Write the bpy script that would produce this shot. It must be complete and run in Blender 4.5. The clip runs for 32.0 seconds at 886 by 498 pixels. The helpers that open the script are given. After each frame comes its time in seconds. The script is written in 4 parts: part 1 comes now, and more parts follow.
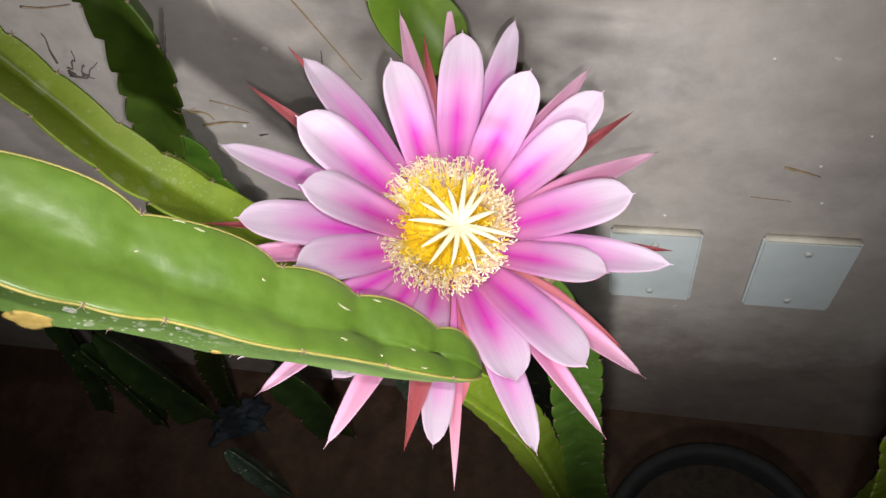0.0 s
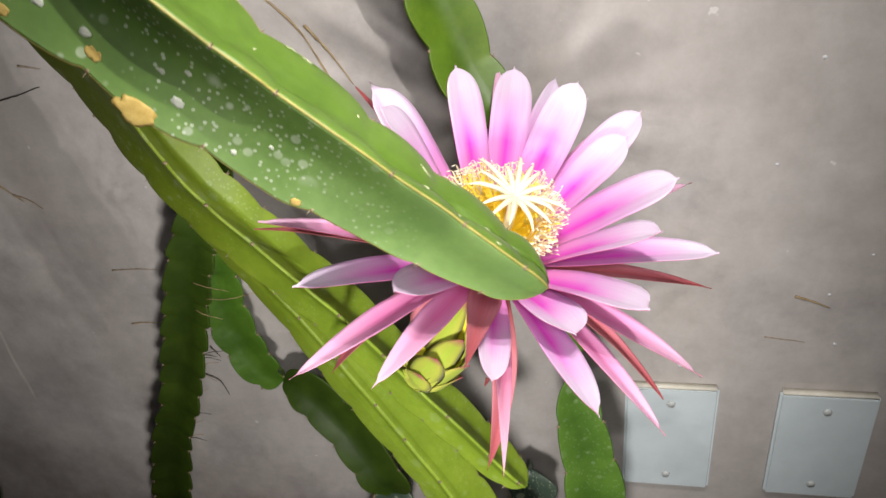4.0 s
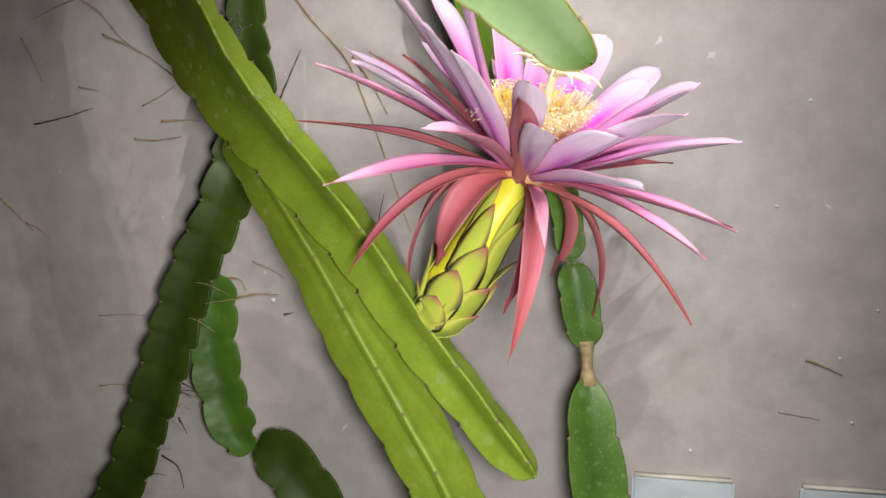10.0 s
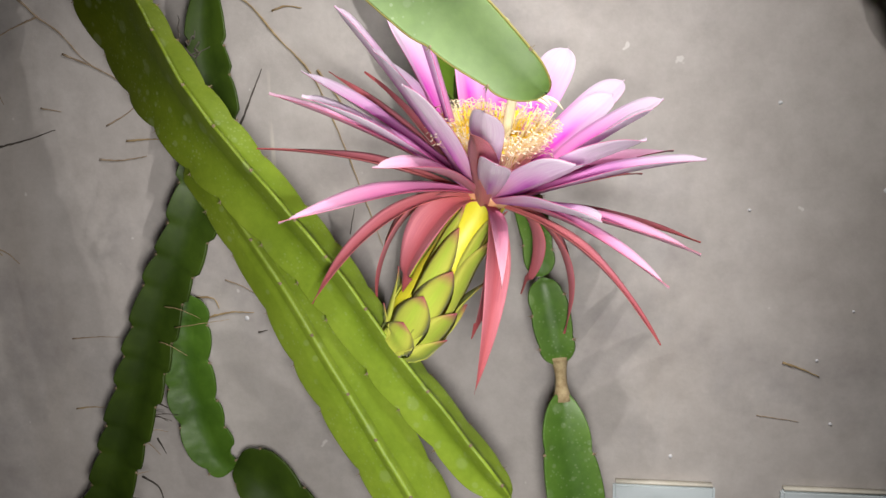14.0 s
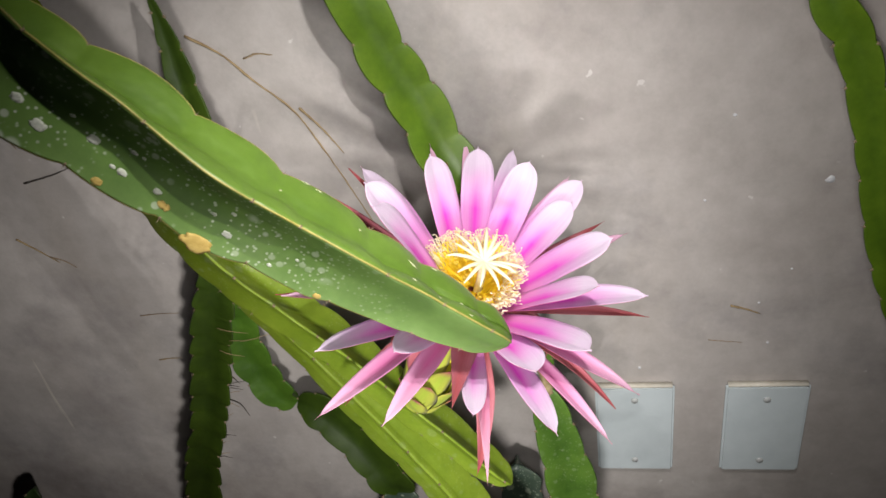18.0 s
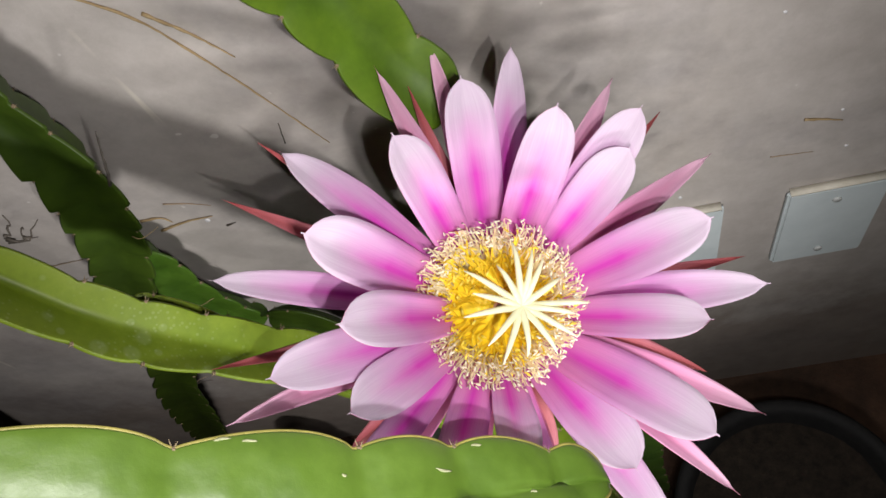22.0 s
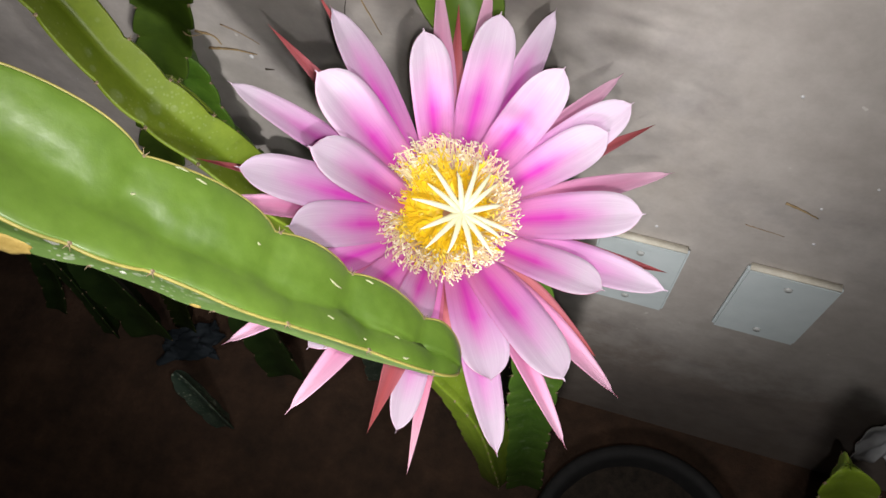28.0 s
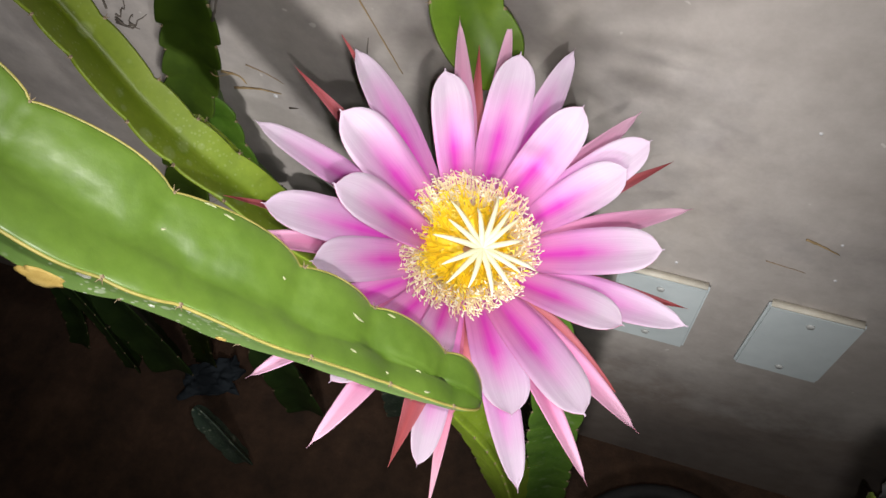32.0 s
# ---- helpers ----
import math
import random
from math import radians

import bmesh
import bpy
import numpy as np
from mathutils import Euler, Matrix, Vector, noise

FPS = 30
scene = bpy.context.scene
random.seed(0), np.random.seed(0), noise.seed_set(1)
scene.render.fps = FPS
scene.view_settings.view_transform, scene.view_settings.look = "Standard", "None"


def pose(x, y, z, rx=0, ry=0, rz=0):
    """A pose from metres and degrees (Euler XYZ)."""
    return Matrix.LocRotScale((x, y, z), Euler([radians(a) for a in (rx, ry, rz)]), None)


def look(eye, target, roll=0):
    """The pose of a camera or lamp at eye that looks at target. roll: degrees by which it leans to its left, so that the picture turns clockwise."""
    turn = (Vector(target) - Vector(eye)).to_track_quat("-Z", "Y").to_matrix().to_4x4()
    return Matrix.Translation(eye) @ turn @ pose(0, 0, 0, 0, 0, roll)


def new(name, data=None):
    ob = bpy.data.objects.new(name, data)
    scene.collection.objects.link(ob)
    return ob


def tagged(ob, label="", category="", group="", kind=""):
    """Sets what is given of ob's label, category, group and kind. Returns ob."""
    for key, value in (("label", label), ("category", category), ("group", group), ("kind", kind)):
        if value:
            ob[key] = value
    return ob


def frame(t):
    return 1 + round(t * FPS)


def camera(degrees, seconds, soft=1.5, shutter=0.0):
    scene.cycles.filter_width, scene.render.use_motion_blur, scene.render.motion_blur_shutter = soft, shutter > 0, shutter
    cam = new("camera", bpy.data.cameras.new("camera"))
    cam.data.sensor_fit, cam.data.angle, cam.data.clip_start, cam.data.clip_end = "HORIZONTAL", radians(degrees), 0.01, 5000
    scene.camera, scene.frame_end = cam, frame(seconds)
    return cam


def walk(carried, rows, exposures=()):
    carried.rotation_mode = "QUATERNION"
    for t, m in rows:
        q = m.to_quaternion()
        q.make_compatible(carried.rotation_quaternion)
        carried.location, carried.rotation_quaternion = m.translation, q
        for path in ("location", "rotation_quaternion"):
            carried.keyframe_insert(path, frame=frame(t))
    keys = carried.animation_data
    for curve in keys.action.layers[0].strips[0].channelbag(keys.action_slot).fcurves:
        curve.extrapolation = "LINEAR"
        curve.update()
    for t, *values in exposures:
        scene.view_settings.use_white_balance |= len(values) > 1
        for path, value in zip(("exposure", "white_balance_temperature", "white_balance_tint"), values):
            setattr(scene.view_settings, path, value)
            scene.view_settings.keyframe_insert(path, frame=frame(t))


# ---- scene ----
cam = camera(57.4, 32.0, shutter=0.4)
PATH = [
    (0, (0.12754, 0.13127, 1.08036), (-0.09548, 0.59196, 0.22127), -18.81),
    (0.5, (0.13011, 0.12906, 1.08364), (-0.09577, 0.592, 0.22652), -19.02),
    (1, (0.13402, 0.11708, 1.08902), (-0.09393, 0.58596, 0.23568), -18.94),
    (1.5, (0.14505, 0.08254, 1.09811), (-0.08734, 0.57535, 0.25958), -17.07),
    (2, (0.15067, 0.04784, 1.09668), (-0.09179, 0.6135, 0.3085), -12.77),
    (2.5, (0.14012, 0.02034, 1.07361), (-0.1085, 0.64737, 0.33536), -11.58),
    (4.5, (0.07314, -0.0257, 0.90586), (-0.1073, 0.83054, 0.42181), -5.16),
    (5, (0.05406, -0.03933, 0.8239), (-0.13185, 0.86979, 0.45113), -2.67),
    (5.5, (0.05944, -0.07919, 0.75862), (-0.13431, 0.88069, 0.55593), -1.76),
    (6, (0.0609, -0.11974, 0.73732), (-0.12632, 0.84993, 0.58019), -0.91),
    (6.5, (0.05127, -0.11127, 0.729), (-0.13003, 0.85982, 0.57373), -0.39),
    (7, (0.05532, -0.11103, 0.71855), (-0.12006, 0.86108, 0.56288), 0.07),
    (7.5, (0.05785, -0.11097, 0.71496), (-0.10965, 0.86272, 0.56046), 0.99),
    (8, (0.06474, -0.10553, 0.71391), (-0.09561, 0.87004, 0.56374), 1.32),
    (8.5, (0.06067, -0.10498, 0.71539), (-0.09885, 0.87157, 0.57081), 1.35),
    (9, (0.06299, -0.107, 0.71714), (-0.09901, 0.87014, 0.57948), 1.13),
    (9.5, (0.06047, -0.11162, 0.72171), (-0.10307, 0.86626, 0.59122), 0.78),
    (10, (0.06673, -0.12161, 0.72878), (-0.09753, 0.85703, 0.60513), 0.52),
    (10.5, (0.07673, -0.11626, 0.73343), (-0.08554, 0.86323, 0.61395), -0.07),
    (11, (0.07633, -0.12405, 0.74472), (-0.08853, 0.85496, 0.62487), -0.58),
    (11.5, (0.07447, -0.12027, 0.74501), (-0.09086, 0.85874, 0.62581), -0.67),
    (12, (0.07306, -0.10573, 0.75999), (-0.09256, 0.87237, 0.63399), -0.67),
    (12.5, (0.07244, -0.10943, 0.76068), (-0.09236, 0.86812, 0.62941), -0.74),
    (13, (0.07759, -0.10403, 0.75498), (-0.0832, 0.87318, 0.61637), -1.04),
    (13.5, (0.078, -0.1101, 0.75269), (-0.07835, 0.8668, 0.607), -1.31),
    (15.5, (0.09076, -0.10237, 0.74932), (-0.06656, 0.87389, 0.60044), -1.54),
    (16, (0.07914, -0.04626, 0.76643), (-0.09578, 0.92439, 0.60138), -1.81),
    (16.3, (0.0838, -0.0469, 0.8172), (-0.0969, 0.9184, 0.6288), -3.6),
    (16.5, (0.09014, -0.04938, 0.85848), (-0.08911, 0.90208, 0.6083), -4.63),
    (17, (0.10838, -0.0808, 0.96628), (-0.07264, 0.81498, 0.56033), -5.37),
    (17.2, (0.116, -0.104, 0.987), (-0.0638, 0.778, 0.5801), -4.9),
    (17.5, (0.11985, -0.10991, 1.03353), (-0.06451, 0.73913, 0.5384), -6.63),
    (18, (0.1176, -0.07224, 1.06153), (-0.06647, 0.71967, 0.4793), -10.16),
    (18.5, (0.12579, -0.03271, 1.08071), (-0.04388, 0.68305, 0.40329), -11.40),
    (19, (0.13676, 0.03019, 1.09301), (-0.04174, 0.62525, 0.3094), -14.49),
    (19.5, (0.12199, 0.08573, 1.07501), (-0.06629, 0.61757, 0.24936), -18.16),
    (20, (0.10515, 0.14002, 1.06128), (-0.07849, 0.64398, 0.2173), -22.74),
    (20.5, (0.09335, 0.14628, 1.06333), (-0.09193, 0.6335, 0.20993), -24.65),
    (21, (0.08693, 0.17302, 1.06153), (-0.09327, 0.65322, 0.20307), -26.00),
    (21.5, (0.08449, 0.19212, 1.05561), (-0.091, 0.66114, 0.19004), -27.84),
    (22, (0.079, 0.1938, 1.0536), (-0.09086, 0.648, 0.17904), -29.00),
    (22.5, (0.08344, 0.1877, 1.06204), (-0.07344, 0.63488, 0.18146), -29.35),
    (23, (0.08647, 0.18311, 1.0687), (-0.06765, 0.62191, 0.18343), -30.02),
    (23.5, (0.09515, 0.18806, 1.06645), (-0.05861, 0.62271, 0.17908), -30.05),
    (24, (0.09781, 0.193, 1.06062), (-0.05942, 0.6238, 0.17198), -30.14),
    (24.5, (0.1036, 0.19799, 1.06116), (-0.05591, 0.62499, 0.17109), -29.35),
    (25, (0.10431, 0.19307, 1.05696), (-0.05718, 0.61157, 0.16321), -23.00),
    (25.5, (0.10342, 0.18425, 1.05913), (-0.05529, 0.59395, 0.16082), -18.33),
    (26, (0.10506, 0.17677, 1.06681), (-0.05139, 0.58636, 0.16806), -14.05),
    (26.5, (0.10692, 0.16642, 1.06941), (-0.05066, 0.57532, 0.17054), -10.07),
    (28.5, (0.11185, 0.14333, 1.0812), (-0.06886, 0.56739, 0.19378), -5.51),
    (29, (0.11175, 0.14285, 1.08073), (-0.08045, 0.57011, 0.19727), -6.40),
    (29.5, (0.11172, 0.14528, 1.08204), (-0.08593, 0.58071, 0.20378), -6.52),
    (30, (0.11192, 0.14414, 1.08076), (-0.08962, 0.58387, 0.20553), -6.78),
    (30.5, (0.11214, 0.14417, 1.08229), (-0.09301, 0.58435, 0.20813), -7.09),
    (31, (0.11196, 0.14479, 1.08374), (-0.09518, 0.58834, 0.21175), -7.30),
    (31.5, (0.11165, 0.14323, 1.08272), (-0.09771, 0.59209, 0.21399), -7.57),
    (32, (0.1115, 0.14295, 1.08341), (-0.09954, 0.59285, 0.21562), -7.73),
]
STOPS = [(0, 0.0), (1, 0.0), (2, 0.15), (3, 0.2), (5, 0.24), (6, 0.03), (7, 0.14), (9, 0.13), (11, 0.07), (13, 0.1), (16, 0.17), (17, -0.03), (18, 0.1), (19, 0.36), (20, 0.32), (21, 0.06), (22, -0.1), (24, -0.11), (26, -0.06), (32, -0.02)]
walk(cam, [(t, look(eye, target, roll)) for t, eye, target, roll in PATH], STOPS)

# ---- light ----
world = bpy.data.worlds.new("night")
scene.world = world
world.use_nodes = True
world.node_tree.nodes["Background"].inputs["Color"].default_value = (0.55, 0.62, 0.8, 1)
world.node_tree.nodes["Background"].inputs["Strength"].default_value = 0.004


def torch_stand_in(place, target, watts, size, spread):
    """Fixed white stand-in for one moving hand-held light; all four burn at once."""
    data = bpy.data.lights.new("torch_stand_in", "SPOT")
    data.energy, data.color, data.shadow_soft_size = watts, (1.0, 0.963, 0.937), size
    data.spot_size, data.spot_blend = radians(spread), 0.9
    lamp = new("torch_stand_in", data)
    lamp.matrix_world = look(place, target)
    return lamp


torch_stand_in((0.135, 0.127, 1.064), (0.05, 0.41, 0.64), 3.4, 0.0025, 98)
torch_stand_in((0.107, 0.162, 1.053), (-0.09, 0.42, 0.70), 2.75, 0.0025, 96)
torch_stand_in((0.093, -0.106, 0.709), (-0.14, 0.45, 0.530), 10.2, 0.028, 89)
torch_stand_in((0.122, -0.080, 1.030), (0.29, 0.45, 0.60), 5.1, 0.034, 108)


# ---- materials ----
def material(name):
    m = bpy.data.materials.new(name)
    m.use_nodes = True
    nt = m.node_tree
    return m, nt, nt.nodes["Principled BSDF"]


def add(nt, kind, **values):
    n = nt.nodes.new(kind)
    for key, value in values.items():
        n.inputs[key].default_value = value
    return n


def ramp(nt, source, *stops):
    n = nt.nodes.new("ShaderNodeValToRGB")
    r = n.color_ramp
    while len(r.elements) < len(stops):
        r.elements.new(0.5)
    for e, (at, colour) in zip(r.elements, stops):
        e.position, e.color = at, (*colour, 1)
    nt.links.new(source, n.inputs["Fac"])
    return n.outputs["Color"]


def mix(nt, fac, a, b, how="MIX"):
    n = nt.nodes.new("ShaderNodeMix")
    n.data_type, n.blend_type = "RGBA", how
    for socket, value in ((n.inputs[0], fac), (n.inputs[6], a), (n.inputs[7], b)):
        if isinstance(value, bpy.types.NodeSocket):
            nt.links.new(value, socket)
        elif isinstance(value, tuple):
            socket.default_value = (*value, 1)
        else:
            socket.default_value = value
    return n.outputs[2]


def place_of(nt, how="Object"):
    return nt.nodes.new("ShaderNodeTexCoord").outputs[how]


def grain(nt, scale, detail=6.0, rough=0.6, where=None, stretch=None):
    n = add(nt, "ShaderNodeTexNoise", Scale=scale, Detail=detail, Roughness=rough)
    src = where or place_of(nt)
    if stretch:
        mp = nt.nodes.new("ShaderNodeMapping")
        mp.inputs["Scale"].default_value = stretch
        nt.links.new(src, mp.inputs["Vector"])
        src = mp.outputs["Vector"]
    nt.links.new(src, n.inputs["Vector"])
    return n.outputs["Fac"]


def relief(nt, shader, height, strength=0.3, distance=0.002):
    b = add(nt, "ShaderNodeBump", Strength=strength, Distance=distance)
    nt.links.new(height, b.inputs["Height"])
    nt.links.new(b.outputs["Normal"], shader.inputs["Normal"])


def make_wall():
    m, nt, sh = material("old_plaster")
    broad = ramp(nt, grain(nt, 3.2, 5), (0.32, (0.412, 0.375, 0.350)), (0.5, (0.496, 0.462, 0.437)), (0.7, (0.541, 0.508, 0.481)))
    fine = ramp(nt, grain(nt, 46, 8, 0.7), (0.3, (0.80, 0.79, 0.78)), (0.7, (1.0, 1.0, 1.0)))
    c = mix(nt, 1.0, broad, fine, "MULTIPLY")
    streaks = ramp(nt, grain(nt, 9, 5, 0.6, stretch=(1.0, 1.0, 0.22)), (0.55, (1, 1, 1)), (0.74, (0.80, 0.74, 0.66)))
    c = mix(nt, 0.45, c, streaks, "MULTIPLY")
    flecks = ramp(nt, grain(nt, 90, 2, 0.4), (0.77, (0, 0, 0)), (0.80, (0.6, 0.6, 0.6)))
    c = mix(nt, flecks, c, (0.72, 0.70, 0.67))
    nt.links.new(c, sh.inputs["Base Color"])
    sh.inputs["Roughness"].default_value = 0.62
    lines = ramp(nt, grain(nt, 60, 3, 0.5, stretch=(1.0, 1.0, 0.05)), (0.70, (0, 0, 0)), (0.735, (0.75, 0.75, 0.75)), (0.77, (0, 0, 0)))
    where = ramp(nt, grain(nt, 7, 3, 0.5), (0.54, (0, 0, 0)), (0.64, (1, 1, 1)))
    c = mix(nt, mix(nt, 1.0, lines, where, "MULTIPLY"), c, (0.66, 0.62, 0.54))
    smudge = ramp(nt, grain(nt, 7.5, 6, 0.65), (0.50, (1, 1, 1)), (0.64, (0.80, 0.80, 0.82)), (0.78, (0.66, 0.66, 0.69)))
    c = mix(nt, 1.0, c, smudge, "MULTIPLY")
    high = nt.nodes.new("ShaderNodeSeparateXYZ")
    nt.links.new(place_of(nt), high.inputs[0])
    splash = nt.nodes.new("ShaderNodeMath")
    splash.operation = "MULTIPLY_ADD"
    nt.links.new(grain(nt, 8, 6, 0.7), splash.inputs[0])
    splash.inputs[1].default_value = -0.42
    nt.links.new(high.outputs["Z"], splash.inputs[2])
    damp = ramp(nt, splash.outputs[0], (0.0, (0.62, 0.57, 0.54)), (0.05, (0.80, 0.78, 0.77)), (0.16, (1, 1, 1)))
    c = mix(nt, 1.0, c, damp, "MULTIPLY")
    nt.links.new(c, sh.inputs["Base Color"])
    relief(nt, sh, grain(nt, 60, 8, 0.65), 0.25, 0.002)
    return m


def make_floor():
    m, nt, sh = material("red_earth_floor")
    c = ramp(nt, grain(nt, 14, 8, 0.7), (0.3, (0.030, 0.017, 0.010)), (0.55, (0.082, 0.043, 0.025)), (0.75, (0.145, 0.078, 0.046)))
    nt.links.new(c, sh.inputs["Base Color"])
    sh.inputs["Roughness"].default_value = 0.85
    relief(nt, sh, grain(nt, 80, 8, 0.7), 0.6, 0.006)
    return m


def make_stem(name, dark, mid, light, scars=0.0, old_end=None, lumps=0.0, gloss=0.35, dimmed=None):
    """Waxy cactus skin: mottled green, paler along the wings (uv v across the wing), with corky scars; dimmed: the x
    between which a darkened olive end turns into full colour.
    """
    m, nt, sh = material(name)
    uv = place_of(nt, "UV")
    sep = nt.nodes.new("ShaderNodeSeparateXYZ")
    nt.links.new(uv, sep.inputs[0])
    tone = ramp(nt, grain(nt, 34, 6, 0.6), (0.3, dark), (0.52, mid), (0.75, light))
    wing = ramp(nt, sep.outputs["Y"], (0.15, dark), (0.5, mid), (0.95, light))
    c = mix(nt, 0.3, tone, wing)
    fine = ramp(nt, grain(nt, 260, 5, 0.6), (0.3, (0.86, 0.88, 0.84)), (0.7, (1, 1, 1)))
    c = mix(nt, 1.0, c, fine, "MULTIPLY")
    if dimmed:
        # Darkens the colour towards low x.
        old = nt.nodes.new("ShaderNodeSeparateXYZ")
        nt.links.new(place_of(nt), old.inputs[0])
        along_x = add(nt, "ShaderNodeMapRange", **{"From Min": dimmed[0], "From Max": dimmed[1]})
        nt.links.new(old.outputs["X"], along_x.inputs["Value"])
        c = mix(nt, 1.0, c, ramp(nt, along_x.outputs[0], (0.0, (0.37, 0.33, 0.19)), (1.0, (1, 1, 1))), "MULTIPLY")
    if scars:
        for scale, reach, spread, low in ((330.0, 0.27, 26, 0.42), (110.0, 0.24, 17, 0.45), (48.0, 0.22, 11, 0.44)):
            vor = add(nt, "ShaderNodeTexVoronoi", Scale=scale)
            nt.links.new(place_of(nt), vor.inputs["Vector"])
            dots = ramp(nt, vor.outputs["Distance"], (0.0, (1, 1, 1)), (reach * 0.7, (1, 1, 1)), (reach, (0, 0, 0)))
            patch = ramp(nt, grain(nt, spread, 3, 0.5), (low, (0, 0, 0)), (low + 0.08, (1, 1, 1)))
            if old_end:
                far = nt.nodes.new("ShaderNodeSeparateXYZ")
                nt.links.new(place_of(nt), far.inputs[0])
                span = add(nt, "ShaderNodeMapRange", **{"From Min": old_end[0], "From Max": old_end[1]})
                nt.links.new(far.outputs["X"], span.inputs["Value"])
                patch = mix(nt, 1.0, patch, ramp(nt, span.outputs[0], (0.0, (0, 0, 0)), (1.0, (1, 1, 1))), "MULTIPLY")
            c = mix(nt, mix(nt, scars, (0.0, 0.0, 0.0), mix(nt, 1.0, dots, patch, "MULTIPLY")), c, (0.50, 0.56, 0.42))
    nt.links.new(c, sh.inputs["Base Color"])
    sh.inputs["Roughness"].default_value = 0.46 + 0.2 * (gloss - 0.35)
    sh.inputs["Specular IOR Level"].default_value = gloss
    sh.inputs["Subsurface Weight"].default_value = 0.08
    sh.inputs["Subsurface Radius"].default_value = (0.002, 0.003, 0.001)
    if lumps:
        swell = grain(nt, 42, 2, 0.5)
        both = nt.nodes.new("ShaderNodeMath")
        both.operation = "MULTIPLY_ADD"
        nt.links.new(grain(nt, 160, 5, 0.6), both.inputs[0])
        both.inputs[1].default_value = 0.06
        nt.links.new(swell, both.inputs[2])
        relief(nt, sh, both.outputs[0], 0.4 * lumps, 0.010)
        if lumps >= 0.7:
            sh.inputs["Roughness"].default_value = 0.44
            sh.inputs["Specular IOR Level"].default_value = 0.6
    else:
        relief(nt, sh, grain(nt, 120, 5, 0.6), 0.12, 0.001)
    return m


def make_petal(name, base, heart, tip, edge, width=0.55, span=(0.15, 0.45, 0.8), gloss=0.18, veined=0.0):
    """A petal's blade: uv u runs across (0.5 the midline), v from base to tip."""
    m, nt, sh = material(name)
    sep = nt.nodes.new("ShaderNodeSeparateXYZ")
    nt.links.new(place_of(nt, "UV"), sep.inputs[0])
    wave = grain(nt, 26, 4, 0.6)
    along = nt.nodes.new("ShaderNodeMath")
    along.operation = "MULTIPLY_ADD"
    nt.links.new(wave, along.inputs[0])
    along.inputs[1].default_value = 0.16
    shift = nt.nodes.new("ShaderNodeMath")
    shift.operation = "SUBTRACT"
    nt.links.new(sep.outputs["Y"], shift.inputs[0])
    shift.inputs[1].default_value = 0.08
    nt.links.new(shift.outputs[0], along.inputs[2])
    a = along.outputs[0]
    mid = nt.nodes.new("ShaderNodeMath")
    mid.operation = "SUBTRACT"
    nt.links.new(sep.outputs["X"], mid.inputs[0])
    mid.inputs[1].default_value = 0.5
    off = nt.nodes.new("ShaderNodeMath")
    off.operation = "ABSOLUTE"
    nt.links.new(mid.outputs[0], off.inputs[0])
    body = ramp(nt, a, (span[0] * 0.4, base), (span[0] + 0.1, mix_rgb(base, edge, 0.6)), (span[1], edge), (span[2], tip), (1.0, tip))
    core = ramp(nt, a, (0.02, base), (span[0], heart), (span[1], heart), (span[2], tip))
    inside = ramp(nt, off.outputs[0], (0.02, (1, 1, 1)), (width * 0.5, (0, 0, 0)))
    c = mix(nt, inside, body, core)
    veins = ramp(nt, grain(nt, 6, 4, 0.6, place_of(nt, "UV"), (9.0 + 5.0 * veined, 0.5, 1.0)), (0.35, (0.90 - 0.12 * veined, 0.84 - 0.20 * veined, 0.90 - 0.10 * veined)), (0.65, (1, 1, 1)))
    c = mix(nt, 0.8, c, veins, "MULTIPLY")
    nt.links.new(c, sh.inputs["Base Color"])
    sh.inputs["Roughness"].default_value = 0.68 - 0.5 * max(0.0, gloss - 0.18)
    sh.inputs["Specular IOR Level"].default_value = gloss
    sh.inputs["Sheen Weight"].default_value = 0.1
    relief(nt, sh, grain(nt, 5, 4, 0.6, place_of(nt, "UV"), (14.0, 0.7, 1.0)), 0.12 + 0.2 * veined, 0.001)
    thin = nt.nodes.new("ShaderNodeBsdfTranslucent")
    nt.links.new(c, thin.inputs["Color"])
    both = nt.nodes.new("ShaderNodeMixShader")
    both.inputs[0].default_value = 0.27
    nt.links.new(sh.outputs[0], both.inputs[1])
    nt.links.new(thin.outputs[0], both.inputs[2])
    nt.links.new(both.outputs[0], nt.nodes["Material Output"].inputs["Surface"])
    return m


def mix_rgb(a, b, f):
    return tuple(x + (y - x) * f for x, y in zip(a, b))


def make_plain(name, dark, light, scale, rough, bump=0.2, size=0.001, metal=0.0, thin=0.0):
    m, nt, sh = material(name)
    nt.links.new(ramp(nt, grain(nt, scale, 6, 0.65), (0.3, dark), (0.7, light)), sh.inputs["Base Color"])
    sh.inputs["Roughness"].default_value, sh.inputs["Metallic"].default_value = rough, metal
    relief(nt, sh, grain(nt, scale * 3, 5, 0.6), bump, size)
    if thin:
        glow = nt.nodes.new("ShaderNodeBsdfTranslucent")
        glow.inputs["Color"].default_value = (*light, 1)
        both = nt.nodes.new("ShaderNodeMixShader")
        both.inputs[0].default_value = thin
        nt.links.new(sh.outputs[0], both.inputs[1])
        nt.links.new(glow.outputs[0], both.inputs[2])
        nt.links.new(both.outputs[0], nt.nodes["Material Output"].inputs["Surface"])
    return m


